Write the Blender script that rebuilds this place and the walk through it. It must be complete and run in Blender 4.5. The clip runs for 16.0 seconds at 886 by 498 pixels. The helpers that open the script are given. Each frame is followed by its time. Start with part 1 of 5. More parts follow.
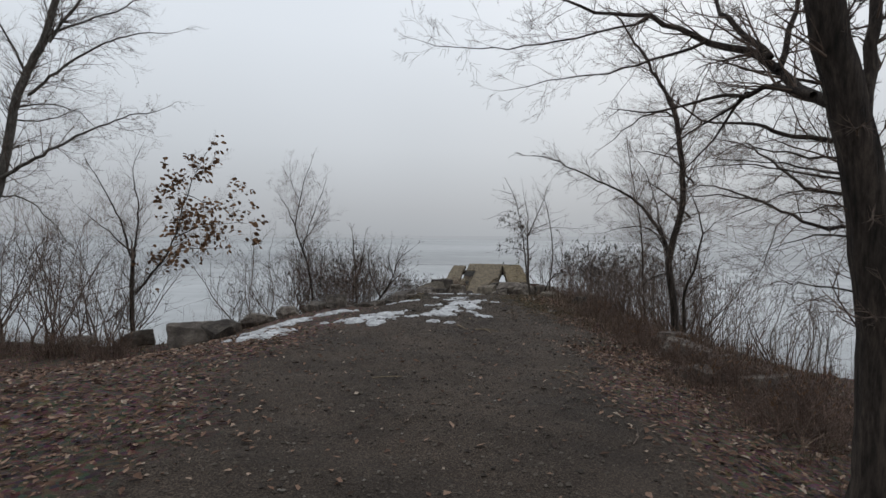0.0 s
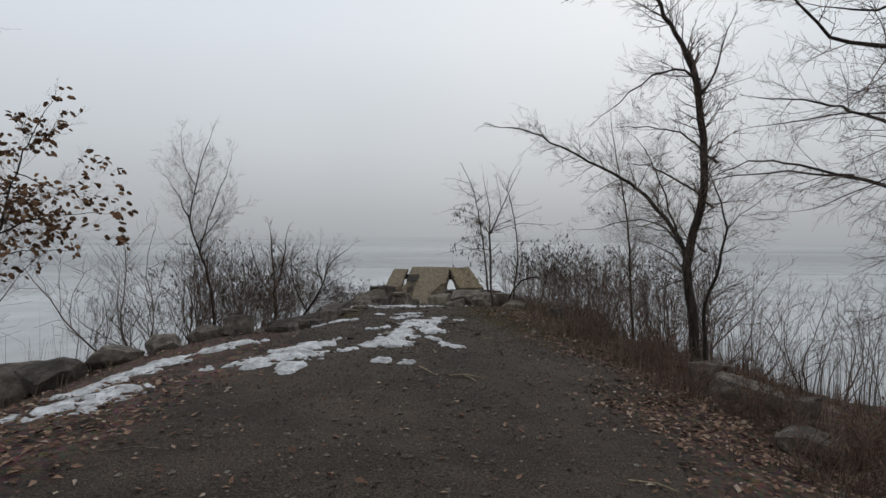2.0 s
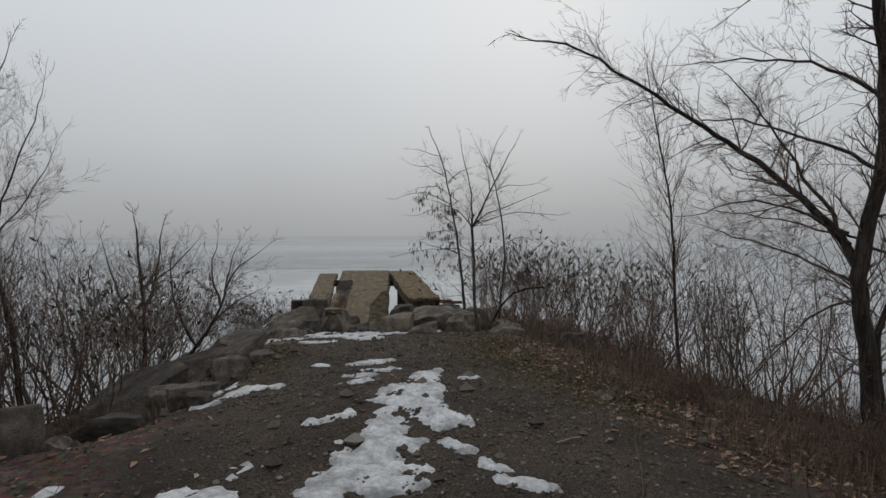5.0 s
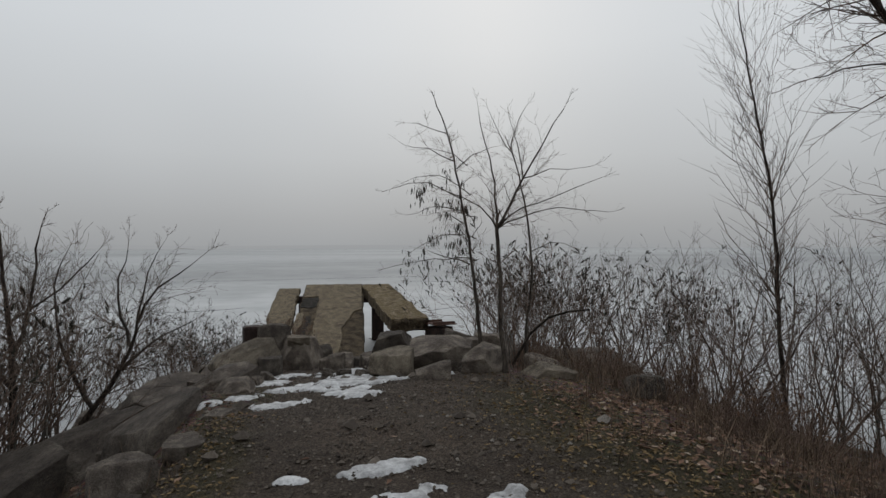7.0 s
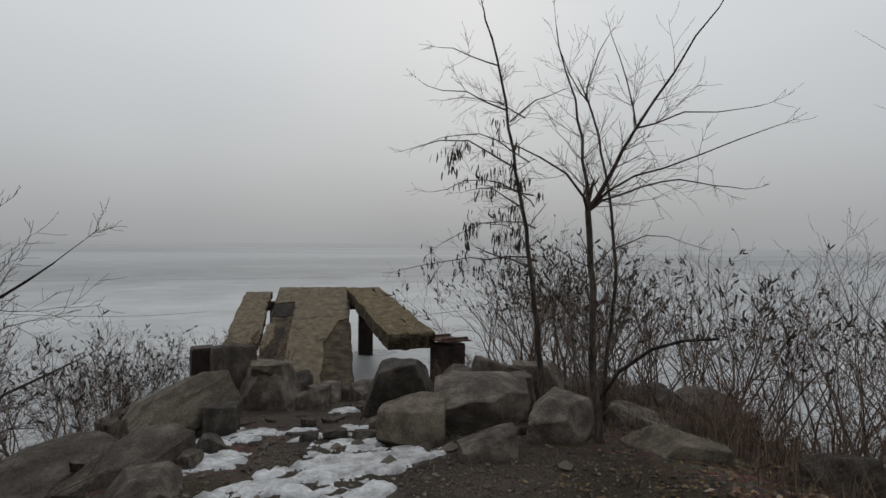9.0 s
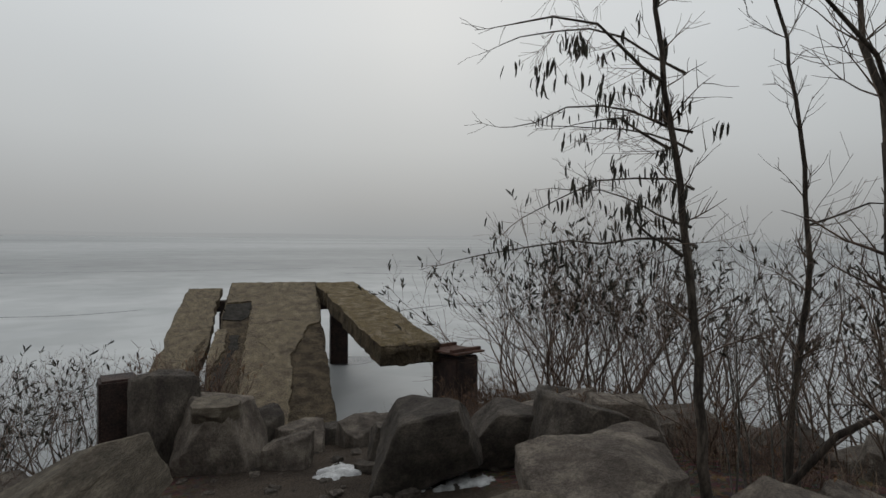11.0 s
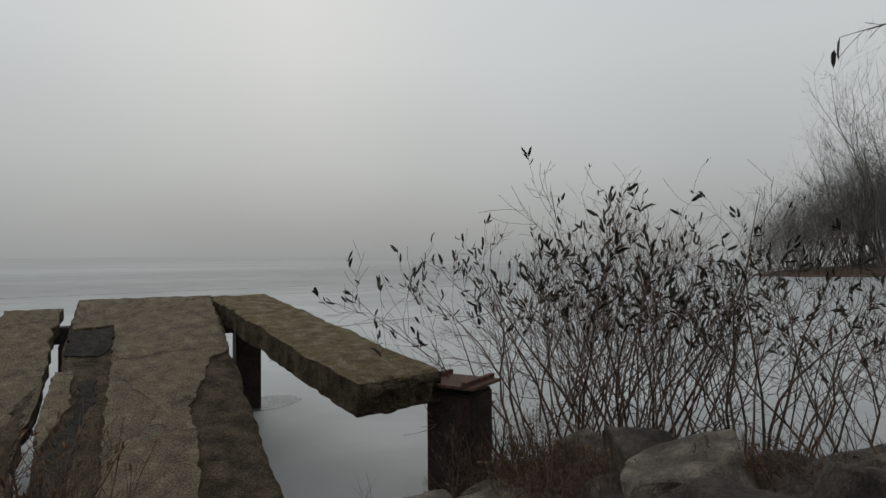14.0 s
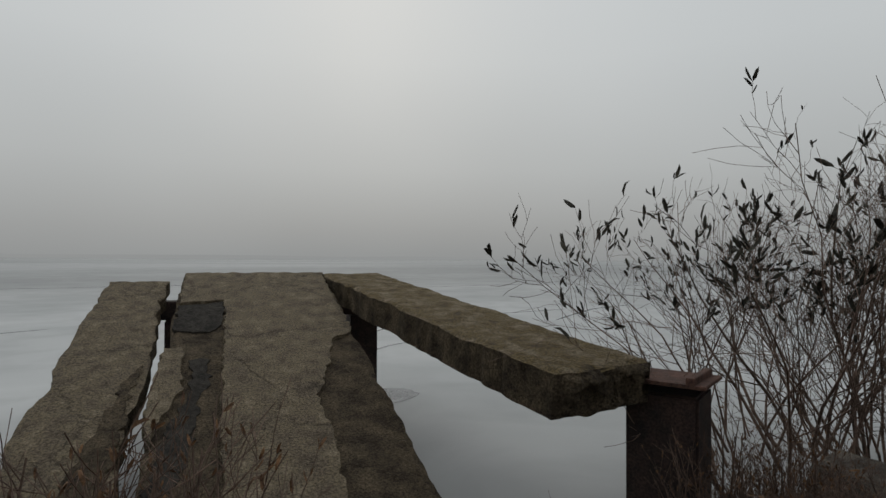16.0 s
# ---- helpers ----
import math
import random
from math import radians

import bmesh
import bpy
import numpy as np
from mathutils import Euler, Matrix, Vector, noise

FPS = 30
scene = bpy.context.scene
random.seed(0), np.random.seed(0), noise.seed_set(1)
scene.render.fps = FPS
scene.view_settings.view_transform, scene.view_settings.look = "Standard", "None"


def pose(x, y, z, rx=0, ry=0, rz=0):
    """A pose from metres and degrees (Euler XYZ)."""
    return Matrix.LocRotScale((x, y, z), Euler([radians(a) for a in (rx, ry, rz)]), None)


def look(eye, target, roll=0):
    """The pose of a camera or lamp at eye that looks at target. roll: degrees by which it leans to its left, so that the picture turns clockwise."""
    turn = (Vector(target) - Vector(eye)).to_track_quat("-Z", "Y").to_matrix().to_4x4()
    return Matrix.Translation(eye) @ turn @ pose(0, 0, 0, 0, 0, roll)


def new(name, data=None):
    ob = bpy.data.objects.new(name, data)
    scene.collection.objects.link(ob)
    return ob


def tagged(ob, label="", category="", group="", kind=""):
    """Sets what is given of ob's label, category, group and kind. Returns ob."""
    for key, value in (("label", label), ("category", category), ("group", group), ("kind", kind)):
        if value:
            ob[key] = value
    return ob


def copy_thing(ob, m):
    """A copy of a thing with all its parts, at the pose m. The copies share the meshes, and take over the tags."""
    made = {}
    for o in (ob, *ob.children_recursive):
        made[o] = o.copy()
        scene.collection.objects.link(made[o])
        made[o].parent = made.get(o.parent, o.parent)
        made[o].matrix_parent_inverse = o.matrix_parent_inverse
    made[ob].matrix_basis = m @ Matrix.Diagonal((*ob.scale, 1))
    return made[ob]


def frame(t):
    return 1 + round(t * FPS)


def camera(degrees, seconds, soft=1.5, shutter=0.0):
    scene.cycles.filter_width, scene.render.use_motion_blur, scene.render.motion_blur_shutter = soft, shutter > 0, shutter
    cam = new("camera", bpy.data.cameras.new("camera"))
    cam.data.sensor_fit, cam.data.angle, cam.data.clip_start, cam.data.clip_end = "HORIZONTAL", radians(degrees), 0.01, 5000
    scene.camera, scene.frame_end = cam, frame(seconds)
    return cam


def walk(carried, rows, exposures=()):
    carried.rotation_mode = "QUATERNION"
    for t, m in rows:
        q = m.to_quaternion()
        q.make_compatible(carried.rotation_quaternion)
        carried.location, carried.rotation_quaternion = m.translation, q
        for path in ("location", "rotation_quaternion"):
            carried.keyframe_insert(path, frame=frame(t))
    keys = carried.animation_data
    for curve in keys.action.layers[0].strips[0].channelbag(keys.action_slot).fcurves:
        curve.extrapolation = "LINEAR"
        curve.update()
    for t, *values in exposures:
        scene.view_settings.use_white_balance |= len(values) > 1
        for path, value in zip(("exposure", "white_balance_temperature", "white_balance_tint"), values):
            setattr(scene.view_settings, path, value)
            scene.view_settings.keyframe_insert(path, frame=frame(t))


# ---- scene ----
cam = camera(78.0, 16.0)
PATH = [
    (0, (1.807, -1.093, 1.379), (1.649, 0.901, 1.342), 0.6),
    (0.5, (1.676, -0.306, 1.339), (1.574, 1.691, 1.305), 0.5),
    (1, (1.563, 0.484, 1.354), (1.508, 2.483, 1.322), 0.5),
    (1.5, (1.449, 1.242, 1.326), (1.458, 3.242, 1.304), 0.3),
    (2, (1.351, 2.01, 1.312), (1.433, 4.008, 1.282), 0.5),
    (2.5, (1.192, 2.755, 1.31), (1.328, 4.75, 1.287), 0.5),
    (3, (1.087, 3.44, 1.29), (1.268, 5.432, 1.263), 0.4),
    (3.5, (0.956, 4.148, 1.291), (1.158, 6.138, 1.268), 0.4),
    (4, (0.901, 4.789, 1.27), (1.16, 6.772, 1.238), 0.3),
    (4.2, (0.882, 5.078, 1.294), (1.166, 7.057, 1.258), 0.4),
    (6.3, (0.614, 7.992, 1.251), (1.11, 9.93, 1.236), -0.3),
    (6.5, (0.615, 8.266, 1.249), (1.113, 10.203, 1.247), -0.1),
    (7, (0.628, 8.92, 1.251), (1.157, 10.849, 1.248), -0.2),
    (7.5, (0.666, 9.558, 1.234), (1.23, 11.477, 1.23), -0.1),
    (8, (0.658, 10.226, 1.235), (1.24, 12.139, 1.237), 0.2),
    (8.5, (0.71, 10.836, 1.195), (1.313, 12.744, 1.195), 0.1),
    (9, (0.716, 11.541, 1.196), (1.326, 13.445, 1.191), 0.5),
    (9.5, (0.724, 12.195, 1.158), (1.353, 14.093, 1.151), 0.3),
    (10, (0.75, 12.792, 1.16), (1.389, 14.687, 1.15), 0.5),
    (10.2, (0.757, 13.013, 1.154), (1.403, 14.905, 1.133), 0.5),
    (12.5, (0.582, 15.379, 0.935), (1.69, 17.044, 0.928), 0.4),
    (13, (0.628, 15.838, 0.849), (1.791, 17.465, 0.867), 0.2),
    (13.5, (0.66, 16.323, 0.763), (1.834, 17.942, 0.808), 0.4),
    (14, (0.676, 16.731, 0.7), (1.846, 18.353, 0.738), -0.4),
    (14.5, (0.696, 17.137, 0.614), (1.78, 18.817, 0.667), 0.2),
    (15, (0.723, 17.477, 0.522), (1.756, 19.189, 0.567), 0.2),
    (15.5, (0.718, 17.865, 0.451), (1.684, 19.616, 0.489), 0.4),
    (16, (0.596, 18.188, 0.37), (1.548, 19.946, 0.41), 0.3),
]
EXPOSURES = [(0, 0.2, 6220, 10.8), (4, 0.03, 6370, 10.5), (9, -0.08, 6480, 10.3), (12.5, -0.14, 6560, 8.6), (16, -0.28, 6580, 8.6)]
walk(cam, [(t, look(eye, target, roll)) for t, eye, target, roll in PATH], EXPOSURES)

# ---- world and light ----
world = bpy.data.worlds.new("overcast_sky")
scene.world = world
world.use_nodes = True
wn, wl = world.node_tree.nodes, world.node_tree.links
wn.clear()
w_out, w_bg = wn.new("ShaderNodeOutputWorld"), wn.new("ShaderNodeBackground")
w_sky = wn.new("ShaderNodeTexSky")
w_sky.sky_type, w_sky.sun_disc = "NISHITA", False
w_sky.sun_elevation, w_sky.sun_rotation = radians(28), radians(20)
w_sky.dust_density, w_sky.air_density = 6.0, 1.0
w_co, w_sep = wn.new("ShaderNodeTexCoord"), wn.new("ShaderNodeSeparateXYZ")
w_ramp, w_noise, w_mix, w_cloud = wn.new("ShaderNodeValToRGB"), wn.new("ShaderNodeTexNoise"), wn.new("ShaderNodeMixRGB"), wn.new("ShaderNodeMixRGB")
wl.new(w_co.outputs["Generated"], w_sep.inputs[0])
wl.new(w_sep.outputs["Z"], w_ramp.inputs[0])
stops = [(0.0, (0.355, 0.365, 0.37)), (0.05, (0.40, 0.41, 0.415)), (0.16, (0.52, 0.54, 0.55)), (0.34, (0.64, 0.67, 0.69)), (0.7, (0.74, 0.78, 0.82))]
while len(w_ramp.color_ramp.elements) < len(stops):
    w_ramp.color_ramp.elements.new(0.5)
for el, (at, col) in zip(w_ramp.color_ramp.elements, stops):
    el.position, el.color = at, (*col, 1)
w_noise.inputs["Scale"].default_value, w_noise.inputs["Detail"].default_value = 1.6, 2.0
wl.new(w_co.outputs["Generated"], w_noise.inputs["Vector"])
w_cloud.blend_type, w_cloud.inputs[0].default_value = "OVERLAY", 0.18
wl.new(w_ramp.outputs[0], w_cloud.inputs[1])
wl.new(w_noise.outputs["Fac"], w_cloud.inputs[2])
w_mix.inputs[0].default_value = 0.985
w_mul = wn.new("ShaderNodeMixRGB")
w_mul.blend_type, w_mul.inputs[0].default_value, w_mul.inputs[2].default_value = "MULTIPLY", 1.0, (0.1, 0.1, 0.1, 1)
wl.new(w_sky.outputs[0], w_mul.inputs[1])
wl.new(w_mul.outputs[0], w_mix.inputs[1])
wl.new(w_cloud.outputs[0], w_mix.inputs[2])
wl.new(w_mix.outputs[0], w_bg.inputs["Color"])
w_bg.inputs["Strength"].default_value = 1.0
wl.new(w_bg.outputs[0], w_out.inputs["Surface"])
sun = new("sun", bpy.data.lights.new("sun", "SUN"))
sun.data.energy, sun.data.angle, sun.data.color = 0.5, radians(40), (1.0, 0.98, 0.95)
sun.matrix_world = look((5, 30, 25), (0, 8, 0))


# ---- materials ----
def material(name, colours, scale=6.0, rough=0.85, bump=0.3, fine=60.0, per_object=0.0, metallic=0.0, specular=0.3, dark=0.5, coords="Object", cracks=0.0, stretch=1.0):
    """Colours mixed by two scales of noise, with bump from both; per_object: spread of brightness between objects."""
    m = bpy.data.materials.new(name)
    m.use_nodes = True
    n, l = m.node_tree.nodes, m.node_tree.links
    b = n["Principled BSDF"]
    co = n.new("ShaderNodeTexCoord")
    big, small, ramp = n.new("ShaderNodeTexNoise"), n.new("ShaderNodeTexNoise"), n.new("ShaderNodeValToRGB")
    big.inputs["Scale"].default_value, big.inputs["Detail"].default_value, big.inputs["Roughness"].default_value = scale, 6.0, 0.65
    small.inputs["Scale"].default_value, small.inputs["Detail"].default_value, small.inputs["Roughness"].default_value = fine, 8.0, 0.72
    along = n.new("ShaderNodeMapping")
    along.inputs["Scale"].default_value = (1, 1, stretch)
    l.new(co.outputs[coords], along.inputs["Vector"])
    l.new(along.outputs[0], big.inputs["Vector"])
    l.new(along.outputs[0], small.inputs["Vector"])
    while len(ramp.color_ramp.elements) < len(colours):
        ramp.color_ramp.elements.new(0.5)
    for i, (el, c) in enumerate(zip(ramp.color_ramp.elements, colours)):
        el.position, el.color = 0.37 + 0.26 * i / max(1, len(colours) - 1), (*c, 1)
    l.new(big.outputs["Fac"], ramp.inputs[0])
    grain = n.new("ShaderNodeMapRange")
    grain.inputs["From Min"].default_value, grain.inputs["From Max"].default_value = 0.38, 0.62
    grain.inputs["To Min"].default_value, grain.inputs["To Max"].default_value = dark, 2.0 - dark
    l.new(small.outputs["Fac"], grain.inputs["Value"])
    mul = n.new("ShaderNodeVectorMath")
    mul.operation = "SCALE"
    l.new(ramp.outputs[0], mul.inputs[0])
    l.new(grain.outputs[0], mul.inputs["Scale"])
    col = mul.outputs[0]
    split = None
    if cracks:
        warp, vor, line, dim = n.new("ShaderNodeMixRGB"), n.new("ShaderNodeTexVoronoi"), n.new("ShaderNodeMapRange"), n.new("ShaderNodeVectorMath")
        warp.blend_type, warp.inputs[0].default_value = "ADD", 0.35
        l.new(co.outputs[coords], warp.inputs[1])
        l.new(big.outputs["Color"], warp.inputs[2])
        vor.feature = "DISTANCE_TO_EDGE"
        vor.inputs["Scale"].default_value = cracks
        l.new(warp.outputs[0], vor.inputs["Vector"])
        line.inputs["From Max"].default_value, line.inputs["To Min"].default_value = 0.012, 0.6
        l.new(vor.outputs["Distance"], line.inputs["Value"])
        dim.operation = "SCALE"
        l.new(col, dim.inputs[0])
        l.new(line.outputs[0], dim.inputs["Scale"])
        col, split = dim.outputs[0], line.outputs[0]
    if per_object:
        info, rng, mul2 = n.new("ShaderNodeObjectInfo"), n.new("ShaderNodeMapRange"), n.new("ShaderNodeVectorMath")
        rng.inputs["To Min"].default_value, rng.inputs["To Max"].default_value = 1 - per_object, 1 + per_object
        l.new(info.outputs["Random"], rng.inputs["Value"])
        mul2.operation = "SCALE"
        l.new(col, mul2.inputs[0])
        l.new(rng.outputs[0], mul2.inputs["Scale"])
        col = mul2.outputs[0]
    l.new(col, b.inputs["Base Color"])
    b.inputs["Roughness"].default_value, b.inputs["Metallic"].default_value, b.inputs["Specular IOR Level"].default_value = rough, metallic, specular
    if bump:
        add, bp = n.new("ShaderNodeMath"), n.new("ShaderNodeBump")
        add.operation, add.inputs[1].default_value = "MULTIPLY_ADD", 0.5
        l.new(big.outputs["Fac"], add.inputs[0])
        l.new(small.outputs["Fac"], add.inputs[2])
        bp.inputs["Strength"].default_value, bp.inputs["Distance"].default_value = bump, 0.03
        height = add.outputs[0]
        if split is not None:
            both = n.new("ShaderNodeMath")
            both.operation = "ADD"
            l.new(height, both.inputs[0])
            l.new(split, both.inputs[1])
            height = both.outputs[0]
        l.new(height, bp.inputs["Height"])
        l.new(bp.outputs[0], b.inputs["Normal"])
    return m


BARK = material("dark_bark", [(0.017, 0.013, 0.01), (0.06, 0.046, 0.036)], 11, 0.95, 1.0, 34, stretch=0.16)
BARK_BROWN = material("young_brown_bark", [(0.034, 0.027, 0.022), (0.085, 0.069, 0.055)], 12, 0.95, 0.6, 40, stretch=0.3)
BARK_GREY = material("grey_bark", [(0.06, 0.054, 0.046), (0.14, 0.128, 0.11)], 9, 0.95, 0.6, 40, stretch=0.3)
TWIG = material("brown_twig", [(0.06, 0.043, 0.034), (0.14, 0.102, 0.078)], 3, 0.9, 0, 20)
TWIG_RED = material("reddish_twig", [(0.07, 0.047, 0.037), (0.16, 0.107, 0.08)], 3, 0.9, 0, 20)
BROWN_LEAF = material("withered_leaf", [(0.07, 0.04, 0.024), (0.22, 0.12, 0.06)], 8, 0.9, 0.2, 90)
DARK_LEAF = material("blackened_leaf", [(0.018, 0.017, 0.014), (0.05, 0.045, 0.032)], 14, 0.85, 0.2, 90)
STONE = material("granite_boulder", [(0.056, 0.045, 0.037), (0.098, 0.081, 0.066), (0.165, 0.139, 0.112)], 3.2, 0.92, 0.9, 40, per_object=0.4, dark=0.68)
STONE_TAN = material("tan_granite", [(0.085, 0.07, 0.052), (0.145, 0.12, 0.09), (0.21, 0.178, 0.135)], 3.0, 0.92, 0.9, 40, per_object=0.15, dark=0.68)
CONCRETE = material("weathered_concrete", [(0.096, 0.074, 0.05), (0.142, 0.112, 0.076), (0.152, 0.12, 0.075), (0.205, 0.164, 0.112)], 6.5, 0.94, 1.0, 60, dark=0.4, cracks=0.75)
TAR = material("tar_patch", [(0.016, 0.014, 0.012), (0.04, 0.035, 0.029)], 7, 0.95, 0.6, 40, specular=0.15)
MOSSY = material("mossy_concrete", [(0.068, 0.05, 0.028), (0.122, 0.088, 0.038), (0.138, 0.105, 0.06), (0.205, 0.16, 0.105)], 5.0, 0.95, 1.0, 60, dark=0.4)
CONCRETE_DARK = material("dark_concrete", [(0.036, 0.027, 0.018), (0.072, 0.055, 0.036), (0.115, 0.088, 0.057)], 4.5, 0.95, 1.0, 60, specular=0.15, dark=0.4)
MELT = material("wet_ice", [(0.09, 0.095, 0.1), (0.2, 0.205, 0.21)], 3, 0.25, 0, 30)
RUST_RED = material("red_rust", [(0.045, 0.024, 0.018), (0.1, 0.05, 0.035)], 9, 0.85, 0.4, 70)
RUST = material("rusty_steel", [(0.02, 0.015, 0.014), (0.05, 0.03, 0.024)], 6, 0.75, 0.4, 60, metallic=0.2)
SNOW = material("old_snow", [(0.24, 0.238, 0.233), (0.42, 0.42, 0.418), (0.56, 0.563, 0.563)], 6, 0.75, 0.6, 30, dark=0.8)


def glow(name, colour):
    """Distance far beyond the ice, its haze put in as a glow of its own."""
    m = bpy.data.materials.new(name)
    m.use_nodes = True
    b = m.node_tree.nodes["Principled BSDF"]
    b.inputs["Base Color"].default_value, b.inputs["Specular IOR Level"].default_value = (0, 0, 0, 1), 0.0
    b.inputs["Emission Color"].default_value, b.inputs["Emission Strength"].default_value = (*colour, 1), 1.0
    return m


FAR = glow("haze_glow_shore", (0.322, 0.332, 0.336))
FAR_PALE = glow("paler_haze_glow_shore", (0.338, 0.348, 0.352))
# twig colour lightened to stand in for the haze before the headland
TWIG_HAZED = material("haze_pale_twig", [(0.1, 0.09, 0.082), (0.19, 0.175, 0.16)], 3, 0.9, 0, 20)
STRAW = material("dry_straw", [(0.15, 0.115, 0.07), (0.27, 0.21, 0.135)], 8, 0.9, 0, 40)


def scattered_material(name, rows, rough=0.9):
    """One colour for each loose piece."""
    m = bpy.data.materials.new(name)
    m.use_nodes = True
    n, l = m.node_tree.nodes, m.node_tree.links
    geo, ramp, co, tex, mul, rng_node = (n.new("ShaderNode" + k) for k in ("NewGeometry", "ValToRGB", "TexCoord", "TexNoise", "VectorMath", "MapRange"))
    while len(ramp.color_ramp.elements) < len(rows):
        ramp.color_ramp.elements.new(0.5)
    for el, (p, c) in zip(ramp.color_ramp.elements, rows):
        el.position, el.color = p, (*c, 1)
    l.new(geo.outputs["Random Per Island"], ramp.inputs[0])
    tex.inputs["Scale"].default_value = 70
    l.new(co.outputs["Object"], tex.inputs["Vector"])
    rng_node.inputs["To Min"].default_value, rng_node.inputs["To Max"].default_value = 0.5, 1.5
    l.new(tex.outputs["Fac"], rng_node.inputs["Value"])
    mul.operation = "SCALE"
    l.new(ramp.outputs[0], mul.inputs[0])
    l.new(rng_node.outputs[0], mul.inputs["Scale"])
    l.new(mul.outputs[0], n["Principled BSDF"].inputs["Base Color"])
    n["Principled BSDF"].inputs["Roughness"].default_value, n["Principled BSDF"].inputs["Specular IOR Level"].default_value = rough, 0.25
    return m


LITTER = scattered_material("fallen_leaves", [(0.0, (0.03, 0.022, 0.017)), (0.35, (0.095, 0.054, 0.036)), (0.65, (0.17, 0.1, 0.066)), (0.88, (0.25, 0.165, 0.115)), (1.0, (0.32, 0.26, 0.2))])
YELLOWED = scattered_material("yellowed_leaves", [(0.0, (0.04, 0.03, 0.015)), (0.45, (0.1, 0.066, 0.03)), (0.8, (0.15, 0.1, 0.045)), (1.0, (0.21, 0.155, 0.08))])
GRAVEL = scattered_material("loose_gravel", [(0.0, (0.032, 0.025, 0.02)), (0.6, (0.085, 0.07, 0.056)), (0.94, (0.12, 0.1, 0.08)), (1.0, (0.18, 0.162, 0.14))])
GRASS = scattered_material("dead_grass", [(0.0, (0.045, 0.032, 0.024)), (0.6, (0.1, 0.068, 0.046)), (1.0, (0.19, 0.135, 0.09))])
MOSS = scattered_material("short_green_grass", [(0.0, (0.03, 0.04, 0.014)), (1.0, (0.075, 0.08, 0.03))])


# ---- helpers for building ----
def mesh_of(name, verts, faces, mat, smooth=True):
    me = bpy.data.meshes.new(name)
    me.from_pydata([tuple(v) for v in verts], [], faces)
    me.materials.append(mat)
    if smooth:
        me.polygons.foreach_set("use_smooth", [True] * len(me.polygons))
    me.update()
    return me


def part(name, data, parent=None, label="", m=None):
    """Links a mesh as one object, under a thing or part where one is given."""
    ob = new(name, data)
    if parent is not None:
        ob.parent = parent
    if m is not None:
        ob.matrix_basis = m
    return tagged(ob, label)


def smooth(a, b, v):
    t = min(1.0, max(0.0, (v - a) / (b - a)))
    return t * t * (3 - 2 * t)


def curve_points(pts, rng, crook, step=0.16):
    """A smooth line through the given points, slightly crooked."""
    p = [Vector(v) for v in pts]
    out = []
    for i in range(len(p) - 1):
        a, b, c, d = p[max(0, i - 1)], p[i], p[i + 1], p[min(len(p) - 1, i + 2)]
        n = max(2, int((c - b).length / step))
        for k in range(n):
            t = k / n
            q = 0.5 * ((2 * b) + (c - a) * t + (2 * a - 5 * b + 4 * c - d) * t * t + (3 * b - a - 3 * c + d) * t ** 3)
            if out:
                q = q + Vector((rng.gauss(0, crook), rng.gauss(0, crook), rng.gauss(0, crook)))
            out.append(q)
    out.append(p[-1])
    return out


# ---- the land ----
ICE_Z = -1.4
SHORE = np.array([(-400, 14), (-14, 11.4), (-8.0, 11.0), (-5.6, 10.8), (-4.8, 12.0), (-4.0, 14.0), (-3.2, 16.0), (-2.4, 18.2), (-1.0, 20.2), (0.8, 20.9), (2.8, 20.6),
                  (4.8, 20.6), (6.2, 18.0), (7.0, 15.5), (8.2, 12.8), (9.4, 10.6), (13, 6), (22, -2), (60, -20), (400, -60), (400, -400), (-400, -400)], float)


def shore_distance(px, py):
    """Metres inside the shoreline (minus: out on the lake), for arrays."""
    best, inside = np.full(px.shape, 1e9), np.zeros(px.shape, bool)
    for (ax, ay), (bx, by) in zip(SHORE, np.roll(SHORE, -1, 0)):
        dx, dy = bx - ax, by - ay
        k = np.clip(((px - ax) * dx + (py - ay) * dy) / (dx * dx + dy * dy), 0, 1)
        best = np.minimum(best, np.hypot(px - ax - k * dx, py - ay - k * dy))
        cross = (ay > py) != (by > py)
        inside ^= cross & (px < (bx - ax) * (py - ay) / (by - ay + 1e-12) + ax)
    return np.where(inside, best, -best)


def land_height(px, py):
    d = shore_distance(px, py)
    k = np.clip((d + 1.2) / 4.8, 0, 1)
    bank = -2.1 + 2.1 * k * k * (3 - 2 * k)
    east = -0.11 * (px - 2.6 + np.hypot(px - 2.6, 0.8)) * np.clip((20.0 - py) / 6.0, 0, 1)
    tip = np.interp(py, [11.5, 13, 15.4, 17, 18.2, 19.5, 21], [0, -0.06, -0.3, -0.59, -0.8, -1.03, -1.3])
    west = -0.16 * (-(px + 1.5) + np.hypot(px + 1.5, 0.6)) * np.clip((py - 3.5) / 4.0, 0, 1)
    edge = -0.3 * (-(px - 0.1) + np.hypot(px - 0.1, 0.25)) * np.clip((py - 9.8) / 2.4, 0, 1)
    return np.minimum(np.minimum(bank, np.maximum(east, -1.2)), np.minimum(np.minimum(tip, np.maximum(edge, -1.0)), np.maximum(west, -0.85)))


def path_mask(px, py):
    """1 on the trodden gravel, 0 in the leaf litter."""
    centre = 1.35 + 0.02 * (py - 4) + 0.25 * np.sin(py * 0.9) + 0.15 * np.sin(py * 2.3 + 1)
    half = np.interp(py, [-6, 0, 4, 8, 12, 15, 18], [1.5, 1.6, 1.9, 2.0, 1.7, 1.3, 0.8])
    return np.clip((half + 0.55 - np.abs(px - centre)) / 1.1, 0, 1)


